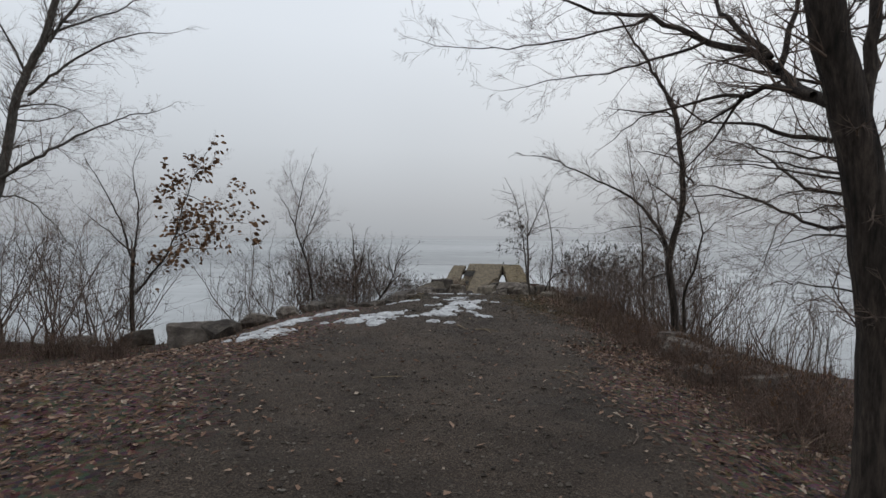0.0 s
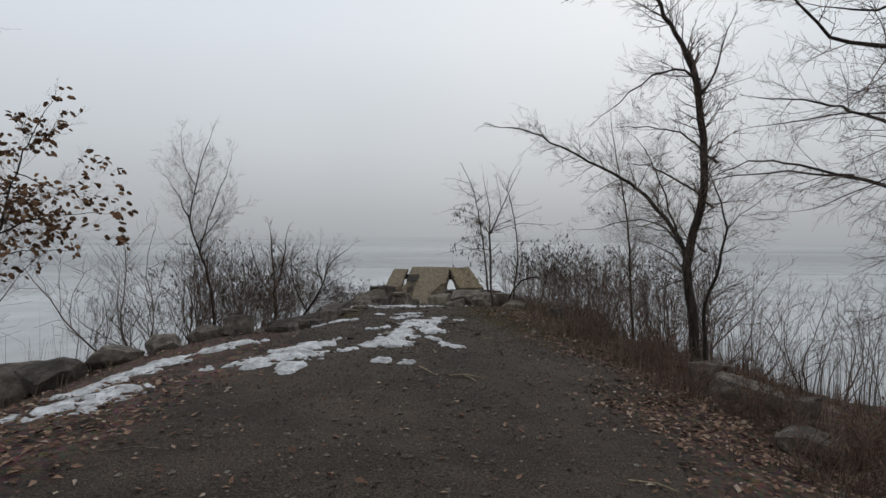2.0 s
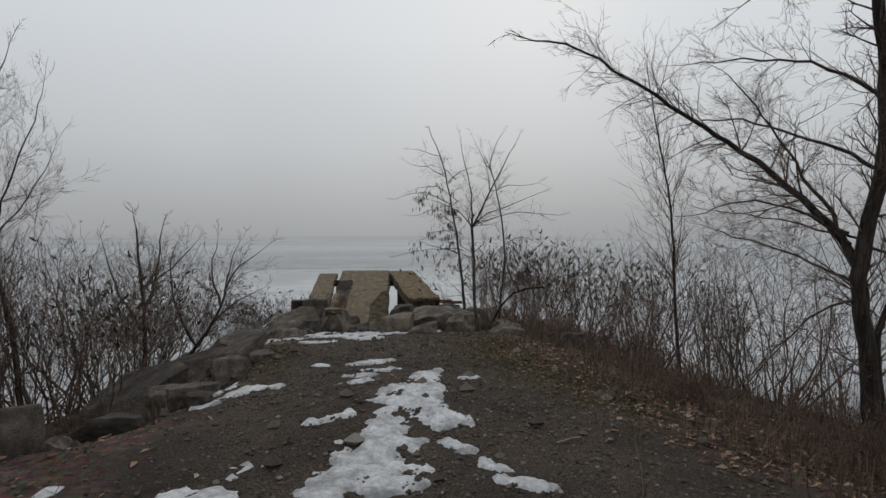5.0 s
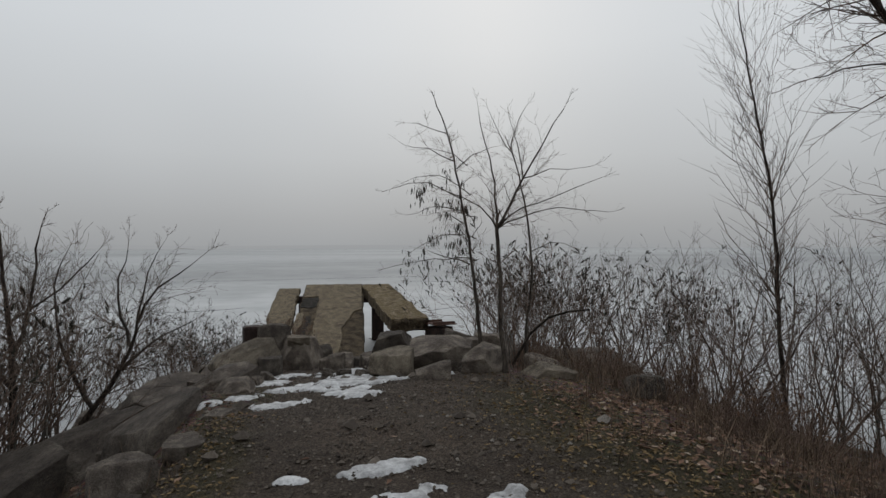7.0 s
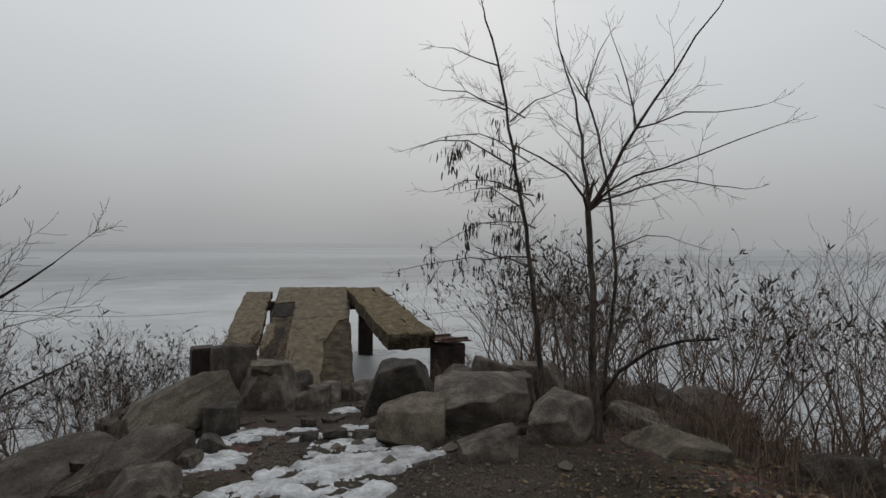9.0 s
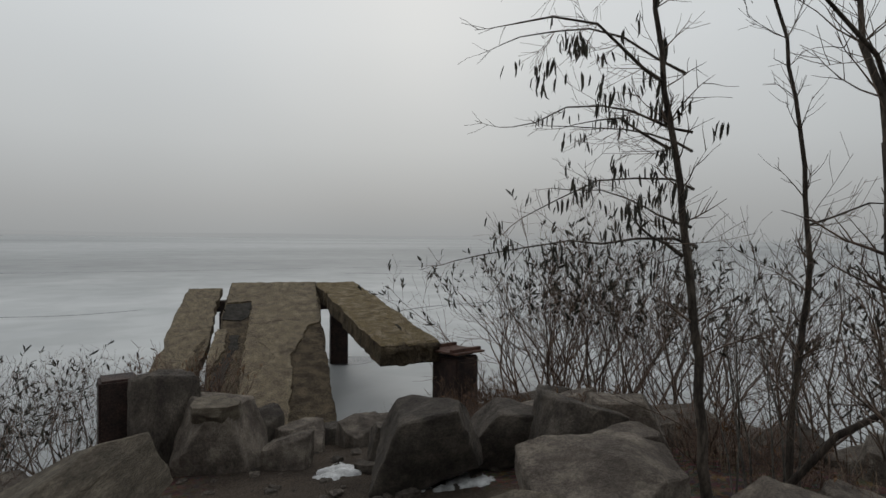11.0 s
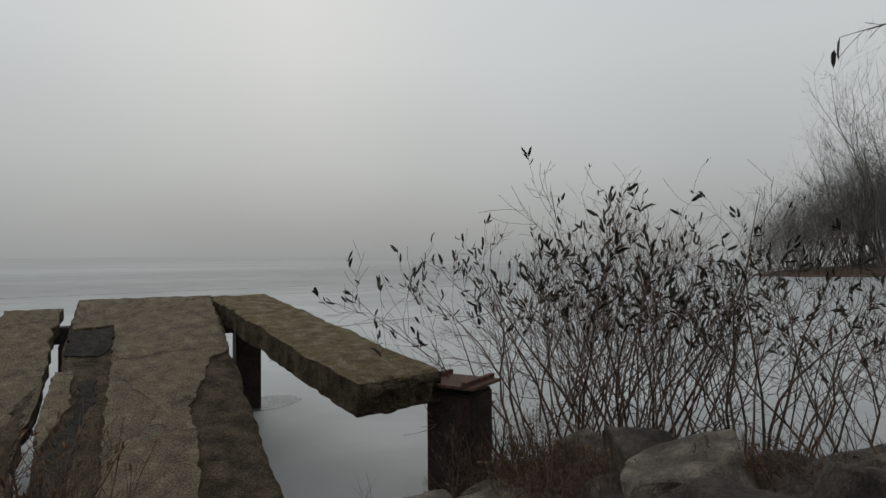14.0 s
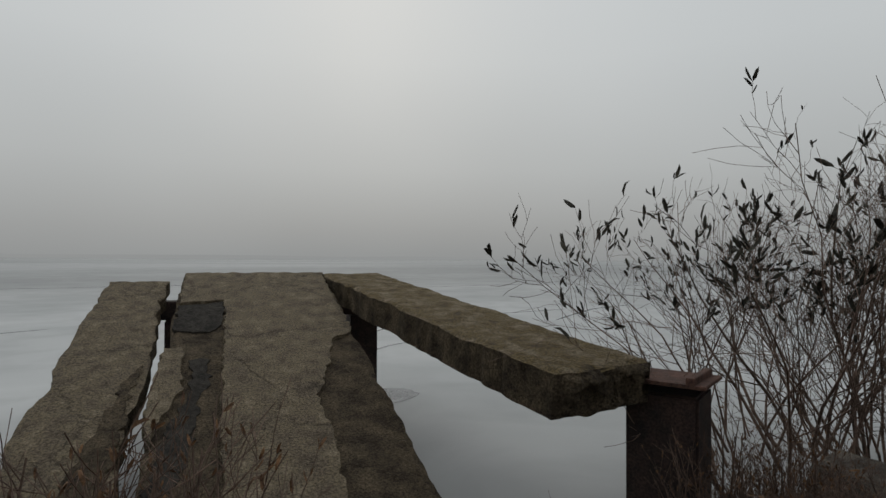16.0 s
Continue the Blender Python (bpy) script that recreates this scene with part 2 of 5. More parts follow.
def roughness_at(x, y):
    p = Vector((x, y, 0))
    return 0.06 * noise.noise(p * 0.7) + 0.025 * noise.noise(p * 2.7) + 0.012 * noise.noise(p * 8)


def ground_at(x, y):
    return float(land_height(np.array([float(x)]), np.array([float(y)]))[0]) + roughness_at(x, y)


xs = np.concatenate([[-3000, -800, -200, -80, -40, -25, -18], np.arange(-14, 14.01, 0.14), [18, 25, 40, 80, 200, 800, 3000]])
ys = np.concatenate([[-3000, -800, -200, -80, -40, -25, -14], np.arange(-9, 23.01, 0.14), [26, 40, 80, 200, 800, 3000]])
gx, gy = np.meshgrid(xs, ys)
gz = land_height(gx, gy)
for j in range(gx.shape[0]):
    for i in range(gx.shape[1]):
        if -14 <= gx[j, i] <= 14 and -9 <= gy[j, i] <= 23:
            gz[j, i] += roughness_at(gx[j, i], gy[j, i])
nx = len(xs)
gm = mesh_of("ground", np.stack([gx, gy, gz], -1).reshape(-1, 3),
             [(j * nx + i, j * nx + i + 1, (j + 1) * nx + i + 1, (j + 1) * nx + i) for j in range(len(ys) - 1) for i in range(nx - 1)], STONE)
gm.attributes.new("trodden", "FLOAT", "POINT").data.foreach_set("value", path_mask(gx, gy).reshape(-1))
moss = sum(np.exp(-((gx - mx) / sx) ** 2 - ((gy - my) / sy) ** 2) for mx, my, sx, sy in ((2.7, 12.9, 0.7, 1.6), (3.3, 11.2, 0.6, 1.0), (0.15, 12.6, 0.25, 1.2), (0.25, 14.9, 0.4, 0.6)))
gm.attributes.new("mossy", "FLOAT", "POINT").data.foreach_set("value", np.clip(moss, 0, 1).reshape(-1))


def ground_material():
    m = bpy.data.materials.new("gravel_and_leaf_litter")
    m.use_nodes = True
    n, l = m.node_tree.nodes, m.node_tree.links
    b, co, at = n["Principled BSDF"], n.new("ShaderNodeTexCoord"), n.new("ShaderNodeAttribute")
    at.attribute_name = "trodden"

    def noise_tex(scale, detail=5.0):
        t = n.new("ShaderNodeTexNoise")
        t.inputs["Scale"].default_value, t.inputs["Detail"].default_value, t.inputs["Roughness"].default_value = scale, detail, 0.65
        l.new(co.outputs["Object"], t.inputs["Vector"])
        return t

    def ramp(src, rows):
        r = n.new("ShaderNodeValToRGB")
        while len(r.color_ramp.elements) < len(rows):
            r.color_ramp.elements.new(0.5)
        for el, (p, c) in zip(r.color_ramp.elements, rows):
            el.position, el.color = p, (*c, 1)
        l.new(src, r.inputs[0])
        return r.outputs[0]

    big, mid, fine = noise_tex(0.9), noise_tex(7), noise_tex(75, 8.0)
    vor = n.new("ShaderNodeTexVoronoi")
    vor.inputs["Scale"].default_value = 26
    l.new(co.outputs["Object"], vor.inputs["Vector"])
    gravel = ramp(fine.outputs["Fac"], [(0.36, (0.024, 0.0172, 0.0122)), (0.5, (0.06, 0.0445, 0.0325)), (0.64, (0.125, 0.096, 0.072))])
    litter = ramp(mid.outputs["Fac"], [(0.3, (0.036, 0.022, 0.016)), (0.5, (0.085, 0.052, 0.037)), (0.7, (0.15, 0.094, 0.066))])
    cells = n.new("ShaderNodeMixRGB")
    cells.blend_type, cells.inputs[0].default_value = "OVERLAY", 0.5
    l.new(litter, cells.inputs[1])
    l.new(vor.outputs["Color"], cells.inputs[2])
    hsv = n.new("ShaderNodeHueSaturation")
    hsv.inputs["Saturation"].default_value = 0.9
    l.new(cells.outputs[0], hsv.inputs["Color"])
    wob, fac = n.new("ShaderNodeMath"), n.new("ShaderNodeMapRange")
    wob.operation = "ADD"
    l.new(at.outputs["Fac"], wob.inputs[0])
    l.new(mid.outputs["Fac"], wob.inputs[1])
    fac.inputs["From Min"].default_value, fac.inputs["From Max"].default_value = 0.85, 1.15
    l.new(wob.outputs[0], fac.inputs["Value"])
    mix, patch = n.new("ShaderNodeMixRGB"), n.new("ShaderNodeMixRGB")
    l.new(fac.outputs[0], mix.inputs[0])
    l.new(hsv.outputs[0], mix.inputs[1])
    l.new(gravel, mix.inputs[2])
    green, sward, cover, shows = n.new("ShaderNodeAttribute"), n.new("ShaderNodeMixRGB"), n.new("ShaderNodeMath"), n.new("ShaderNodeMapRange")
    green.attribute_name = "mossy"
    cover.operation = "ADD"
    l.new(green.outputs["Fac"], cover.inputs[0])
    l.new(mid.outputs["Fac"], cover.inputs[1])
    shows.inputs["From Min"].default_value, shows.inputs["From Max"].default_value, shows.inputs["To Max"].default_value = 0.8, 1.3, 0.85
    l.new(cover.outputs[0], shows.inputs["Value"])
    l.new(shows.outputs[0], sward.inputs[0])
    l.new(mix.outputs[0], sward.inputs[1])
    l.new(ramp(fine.outputs["Fac"], [(0.3, (0.02, 0.016, 0.008)), (0.5, (0.042, 0.035, 0.015)), (0.7, (0.078, 0.062, 0.028))]), sward.inputs[2])
    damp = ramp(big.outputs["Fac"], [(0.35, (0.62, 0.62, 0.62)), (0.65, (1.2, 1.2, 1.2))])
    patch.blend_type, patch.inputs[0].default_value = "MULTIPLY", 1.0
    l.new(sward.outputs[0], patch.inputs[1])
    l.new(damp, patch.inputs[2])
    l.new(patch.outputs[0], b.inputs["Base Color"])
    b.inputs["Roughness"].default_value, b.inputs["Specular IOR Level"].default_value = 0.9, 0.2
    add, bp = n.new("ShaderNodeMath"), n.new("ShaderNodeBump")
    add.operation = "ADD"
    l.new(mid.outputs["Fac"], add.inputs[0])
    l.new(fine.outputs["Fac"], add.inputs[1])
    bp.inputs["Strength"].default_value, bp.inputs["Distance"].default_value = 0.9, 0.04
    l.new(add.outputs[0], bp.inputs["Height"])
    l.new(bp.outputs[0], b.inputs["Normal"])
    return m


gm.materials[0] = ground_material()
tagged(new("ground", gm), "dark trodden gravel spit with brown leaf litter either side", "ground", kind="structure")


def ice_material():
    m = bpy.data.materials.new("lake_ice")
    m.use_nodes = True
    n, l = m.node_tree.nodes, m.node_tree.links
    b, co = n["Principled BSDF"], n.new("ShaderNodeTexCoord")
    mp = n.new("ShaderNodeMapping")
    mp.inputs["Scale"].default_value = (0.006, 0.02, 1)
    l.new(co.outputs["Object"], mp.inputs["Vector"])
    band, cloud = n.new("ShaderNodeTexNoise"), n.new("ShaderNodeTexNoise")
    band.inputs["Scale"].default_value, band.inputs["Detail"].default_value = 1.0, 5.0
    cloud.inputs["Scale"].default_value, cloud.inputs["Detail"].default_value = 0.25, 6.0
    l.new(mp.outputs[0], band.inputs["Vector"])
    l.new(co.outputs["Object"], cloud.inputs["Vector"])
    r1, r2, mix = n.new("ShaderNodeValToRGB"), n.new("ShaderNodeValToRGB"), n.new("ShaderNodeMixRGB")
    for r, rows in ((r1, [(0.38, (0.25, 0.256, 0.254)), (0.56, (0.385, 0.392, 0.388))]), (r2, [(0.3, (0.78, 0.79, 0.8)), (0.7, (1.08, 1.08, 1.08))])):
        for el, (p, c) in zip(r.color_ramp.elements, rows):
            el.position, el.color = p, (*c, 1)
    l.new(band.outputs["Fac"], r1.inputs[0])
    l.new(cloud.outputs["Fac"], r2.inputs[0])
    mix.blend_type, mix.inputs[0].default_value = "MULTIPLY", 1.0
    l.new(r1.outputs[0], mix.inputs[1])
    l.new(r2.outputs[0], mix.inputs[2])
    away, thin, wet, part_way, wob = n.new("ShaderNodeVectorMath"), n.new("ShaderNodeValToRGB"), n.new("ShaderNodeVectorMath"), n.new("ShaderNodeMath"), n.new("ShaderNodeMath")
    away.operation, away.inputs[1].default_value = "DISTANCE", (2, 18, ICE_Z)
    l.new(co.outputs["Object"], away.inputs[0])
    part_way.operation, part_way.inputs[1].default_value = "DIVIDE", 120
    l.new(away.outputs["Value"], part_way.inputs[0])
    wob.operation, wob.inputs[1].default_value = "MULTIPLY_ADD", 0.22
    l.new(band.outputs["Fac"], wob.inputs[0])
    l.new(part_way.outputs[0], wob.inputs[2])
    # darker near shore; the duller far band also carries horizon haze in its colour
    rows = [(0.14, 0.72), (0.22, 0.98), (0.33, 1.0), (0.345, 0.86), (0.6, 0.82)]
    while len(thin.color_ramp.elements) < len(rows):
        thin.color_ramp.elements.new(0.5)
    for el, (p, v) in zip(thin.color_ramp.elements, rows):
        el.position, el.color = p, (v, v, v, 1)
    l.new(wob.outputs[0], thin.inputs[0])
    mottle, spots, both = n.new("ShaderNodeTexNoise"), n.new("ShaderNodeValToRGB"), n.new("ShaderNodeMixRGB")
    mottle.inputs["Scale"].default_value, mottle.inputs["Detail"].default_value, mottle.inputs["Distortion"].default_value = 0.7, 7.0, 0.6
    l.new(co.outputs["Object"], mottle.inputs["Vector"])
    for el, (p, v) in zip(spots.color_ramp.elements, ((0.38, 0.92), (0.6, 1.07))):
        el.position, el.color = p, (v, v, v, 1)
    l.new(mottle.outputs["Fac"], spots.inputs[0])
    both.blend_type, both.inputs[0].default_value = "MULTIPLY", 1.0
    l.new(mix.outputs[0], both.inputs[1])
    l.new(spots.outputs[0], both.inputs[2])
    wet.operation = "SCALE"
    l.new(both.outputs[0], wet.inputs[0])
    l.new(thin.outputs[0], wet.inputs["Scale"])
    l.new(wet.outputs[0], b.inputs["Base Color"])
    b.inputs["Roughness"].default_value, b.inputs["Specular IOR Level"].default_value = 0.45, 0.3
    return m


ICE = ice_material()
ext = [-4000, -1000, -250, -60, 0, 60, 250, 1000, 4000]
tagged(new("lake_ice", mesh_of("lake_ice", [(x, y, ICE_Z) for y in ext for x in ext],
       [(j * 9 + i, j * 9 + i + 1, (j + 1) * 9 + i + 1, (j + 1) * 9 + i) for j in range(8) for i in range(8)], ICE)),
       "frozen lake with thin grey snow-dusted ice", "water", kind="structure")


# ---- the broken jetty: three concrete slabs on rusty piles ----
def slab_mesh(name, width, length, thick, mat, seed, cells=16.0, bite=0.05, open_end=False):
    """A worn slab: top in z = 0, far end at y = 0, near end at y = -length; chipped rims and an uneven top."""
    nu, nv = max(6, int(width * cells)), int(length * cells)
    off = Vector((seed * 7.3, seed * 3.1, 0))
    verts, faces = [], []

    def rim(u, v):
        x, y = (u - 0.5) * width, -v * length
        side = -1 if u < 0.5 else 1
        edge = noise.noise(Vector((side * 4, y * 1.6, 0)) + off) + 0.6 * noise.noise(Vector((3 + side, y * 7, 0)) + off)
        x -= side * bite * max(0, edge + 0.2) * (abs(u - 0.5) * 2) ** 6
        ends = noise.noise(Vector((x * 2.4, 5, v * 3)) + off) + 0.5 * noise.noise(Vector((x * 8, 9, 0)) + off)
        y += (1 if v > 0.5 else -1) * bite * max(0, ends + 0.2) * abs(v * 2 - 1) ** 12
        return x, y

    for k, z0 in ((0, 0.0), (1, -thick)):
        for j in range(nv + 1):
            for i in range(nu + 1):
                x, y = rim(i / nu, j / nv)
                q = Vector((x, y, 0)) + off
                z = z0
                if k == 0:
                    z += 0.012 * noise.noise(q * 3) + 0.008 * noise.noise(q * 11) + 0.004 * noise.noise(q * 27)
                    if min(i, nu - i, j, nv - j) == 0:
                        z -= 0.015 + 0.035 * max(0, noise.noise(q * 5))
                verts.append((x, y, z))
    row, layer = nu + 1, (nu + 1) * (nv + 1)
    for j in range(nv):
        for i in range(nu):
            a = j * row + i
            faces.append((a, a + row, a + row + 1, a + 1))
            faces.append((layer + a, layer + a + 1, layer + a + row + 1, layer + a + row))
        for a, b in ((j * row, (j + 1) * row), ((j + 1) * row + nu, j * row + nu)):
            faces.append((b, a, layer + a, layer + b))
    for i in range(nu):
        faces.append((i, i + 1, layer + i + 1, layer + i))
        if not open_end:
            a, b = nv * row + i + 1, nv * row + i
            faces.append((a, b, layer + b, layer + a))
    return mesh_of(name, verts, faces, mat, False)


def layer_mesh(name, outline, z0, z1, mat, seed, jag=0.02):
    """A broken sheet of screed: a ragged outline between two heights, with a slightly sloping rim."""
    r = random.Random(seed)
    ring = []
    for (ax, ay), (bx, by) in zip(outline, outline[1:] + outline[:1]):
        n = max(1, int(math.hypot(bx - ax, by - ay) / 0.06))
        for k in range(n):
            t = k / n
            ring.append((ax + (bx - ax) * t + r.uniform(-jag, jag), ay + (by - ay) * t + r.uniform(-jag, jag)))
    cx, cy = sum(p[0] for p in ring) / len(ring), sum(p[1] for p in ring) / len(ring)
    bm = bmesh.new()
    top = [bm.verts.new((x, y, z1 + r.uniform(-0.004, 0.002))) for x, y in ring]
    low = [bm.verts.new((x + (x - cx) * 0.004, y + (y - cy) * 0.004, z0)) for x, y in ring]
    n = len(ring)
    face = bm.faces.new(top)
    for i in range(n):
        bm.faces.new((top[i], low[i], low[(i + 1) % n], top[(i + 1) % n]))
    bmesh.ops.triangulate(bm, faces=[face])
    bmesh.ops.recalc_face_normals(bm, faces=bm.faces)
    me = bpy.data.meshes.new(name)
    bm.to_mesh(me)
    bm.free()
    me.materials.append(mat)
    return me


def box_mesh(name, size, mat, bevel=0.008):
    bm = bmesh.new()
    bmesh.ops.create_cube(bm, size=1.0, matrix=Matrix.Diagonal((*size, 1)))
    bmesh.ops.bevel(bm, geom=bm.edges[:], offset=bevel, segments=2, affect="EDGES")
    me = bpy.data.meshes.new(name)
    bm.to_mesh(me)
    bm.free()
    me.materials.append(mat)
    return me


SLOPE = math.degrees(math.atan(0.2855))
middle = part("concrete_slab", slab_mesh("concrete_slab", 1.68, 5.4, 0.17, CONCRETE_DARK, 1), m=pose(1.8, 25.28, 0.17, SLOPE, 0, -6.5))
tagged(middle, "wide cracked concrete slab sloping up from the shore", "slab")
part("screed", layer_mesh("screed", [(-0.79, 0.0), (0.79, 0.0), (0.8, -1.9), (0.58, -2.1), (0.46, -2.56), (0.29, -3.11), (0.31, -3.6), (0.27, -4.3), (0.24, -5.35),
                                     (-0.38, -5.35), (-0.38, -4.0), (-0.39, -3.4), (-0.38, -2.4), (-0.36, -0.95), (-0.8, -1.02)], -0.04, 0.035, CONCRETE, 11), middle, "rough buff screed")
part("screed", layer_mesh("screed", [(-0.84, -2.12), (-0.69, -2.1), (-0.66, -2.86), (-0.75, -3.2), (-0.82, -3.5), (-0.86, -3.2)], -0.04, 0.033, CONCRETE, 12), middle, "rough buff screed")
part("tar_patch", layer_mesh("tar_patch", [(-0.8, -1.08), (-0.37, -0.97), (-0.39, -1.6), (-0.5, -1.78), (-0.8, -1.7)], -0.04, 0.018, TAR, 13), middle, "black tar patch")
part("tar_patch", layer_mesh("tar_patch", [(-0.62, -2.35), (-0.5, -2.3), (-0.47, -2.75), (-0.55, -3.1), (-0.56, -3.6), (-0.7, -4.2), (-0.78, -4.0), (-0.72, -3.4), (-0.62, -2.9)], -0.04, 0.012, TAR, 14, 0.03), middle, "black tar stain")
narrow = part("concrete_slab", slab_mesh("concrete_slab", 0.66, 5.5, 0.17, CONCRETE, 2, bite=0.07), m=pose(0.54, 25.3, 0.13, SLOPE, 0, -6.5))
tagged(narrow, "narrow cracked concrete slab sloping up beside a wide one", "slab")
part("crack_band", layer_mesh("crack_band", [(0.26, -2.2), (0.2, -2.4), (0.12, -3.2), (0.05, -3.9), (0.1, -5.0), (0.27, -5.0), (0.28, -3.4)], -0.03, 0.012, CONCRETE_DARK, 15, 0.03), narrow, "damp spalled edge")
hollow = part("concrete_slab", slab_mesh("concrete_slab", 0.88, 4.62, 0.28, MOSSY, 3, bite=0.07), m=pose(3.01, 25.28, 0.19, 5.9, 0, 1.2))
tagged(hollow, "mossy broken concrete slab resting on a rusty post", "slab")


# tops keep their own concrete, sides and undersides get the darker one
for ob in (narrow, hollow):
    ob.data.materials.append(CONCRETE_DARK)
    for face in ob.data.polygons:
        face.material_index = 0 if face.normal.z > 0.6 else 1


def broken_end(width, thick, y, seed):
    """The crumbled end of the slab: a lumpy face with two hollows, ragged below."""
    nu, nv = 64, 16
    verts, faces = [], []
    for j in range(nv + 1):
        for i in range(nu + 1):
            u, v = i / nu, j / nv
            q = Vector((u * 5 + seed, v * 1.7, 2))
            rim = min(u, 1 - u, v, 1 - v) * 6
            deep = sum(0.26 * smooth(1.0, 0.72, math.hypot((u - c) / 0.085, (v - 0.56) / 0.3)) for c in (0.3, 0.52, 0.73, 0.91))
            out = (0.07 * noise.noise(q) + 0.035 * noise.noise(q * 3.1) + 0.05) * min(1, rim) - deep
            sag = 0.05 * max(0.0, noise.noise(Vector((u * 4 + seed, 9, 0)))) * v
            verts.append(((u - 0.5) * width, y - out, -0.012 - v * thick - sag))
    for j in range(nv):
        for i in range(nu):
            a = j * (nu + 1) + i
            faces.append((a, a + nu + 1, a + nu + 2, a + 1))
    return mesh_of("broken_end", verts, faces, CONCRETE_DARK, False)


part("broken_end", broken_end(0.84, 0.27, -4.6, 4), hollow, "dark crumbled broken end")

cross = part("cross_beam", box_mesh("cross_beam", (2.75, 0.26, 0.2), RUST), m=pose(1.78, 24.85, -0.2, 0, 0, -6.5))
tagged(cross, "dark rusty steel beam carrying the slab ends", "beam")


def pile(x, y, top, wide, label, name="steel_column", turn=0.0, foot=ICE_Z - 0.4):
    h = top - foot
    ob = part(name, box_mesh(name, (wide, wide, h), RUST, 0.02), m=pose(x, y, foot + h / 2, 0, 0, turn))
    return tagged(ob, label, "pile", "jetty supports")


pile(3.0, 24.8, -0.3, 0.34, "square rusty pile standing in the ice", turn=-6)
pile(0.95, 24.95, -0.3, 0.32, "square rusty pile under the slab gap", turn=-6)
stub = pile(3.78, 20.78, -0.5, 0.46, "rusty square post with a steel cap at the shore", "steel_post", 26)
part("cap_plate", box_mesh("cap_plate", (0.62, 0.58, 0.025), RUST_RED, 0.004), stub, "reddish rusted cap plate", pose(-0.02, 0, 0.72, 0, 3, 0))
part("cap_flange", box_mesh("cap_flange", (0.62, 0.05, 0.05), RUST_RED, 0.004), stub, "bent rusted flange", pose(-0.02, 0.24, 0.75, 0, 3, 0))
part("cap_flange", box_mesh("cap_flange", (0.62, 0.05, 0.05), RUST_RED, 0.004), stub, "bent rusted flange", pose(-0.02, -0.2, 0.75, 0, 3, 0))
pile(-0.1, 19.5, -0.16, 0.3, "short rusty post stump among the boulders", "steel_post", 12)
# cracks in the ice
for pts, w in (([(11.3, 30.9), (13.3, 32.2), (15.4, 33.4), (17.7, 34.0)], 0.09), ([(4.4, 28.1), (5.0, 28.65), (5.6, 28.9)], 0.06), ([(5.2, 30.5), (6.4, 31.6), (8.0, 32.6), (10.5, 33.2), (14, 33.6)], 0.1), ([(3.6, 28.6), (4.4, 29.3), (5.2, 30.5)], 0.07), ([(-9, 36), (-6, 34.4), (-3.5, 34.0), (-1.5, 34.8)], 0.12), ([(9, 52), (16, 50), (24, 51), (34, 49), (46, 50)], 0.16),
               ([(-3.2, 22.5), (-2.4, 22.1), (-1.4, 22.3)], 0.03), ([(-30, 60), (-14, 57), (2, 58), (18, 60)], 0.25)):
    line = curve_points([(x, y, ICE_Z + 0.004) for x, y in pts], random.Random(len(pts)), 0.0, 0.4)
    verts = []
    for i, p in enumerate(line):
        d = (line[min(i + 1, len(line) - 1)] - line[max(i - 1, 0)]).normalized()
        side = Vector((-d.y, d.x, 0)) * w * (0.4 + 0.6 * abs(noise.noise(p * 0.9))) * (0.3 if i in (0, len(line) - 1) else 1)
        verts += [p + side, p - side]
    tagged(new("ice_crack", mesh_of("ice_crack", verts, [(2 * i, 2 * i + 1, 2 * i + 3, 2 * i + 2) for i in range(len(line) - 1)], MELT)), "dark wet refrozen crack in the ice", "ice", "ice cracks")
# rings of dark melt water round the piles
for x, y, r0 in ((3.25, 24.85, 0.52), (0.95, 24.9, 0.42)):
    pts = [(x + math.cos(a * 0.3) * r0 * (1 + 0.12 * math.sin(a)), y + math.sin(a * 0.3) * r0 * 0.8, ICE_Z + 0.004) for a in range(21)]
    tagged(new("melt_ring", mesh_of("melt_ring", pts, [tuple(range(21))], MELT)), "dark wet melt ring in the ice round a pile", "ice", "melt rings")


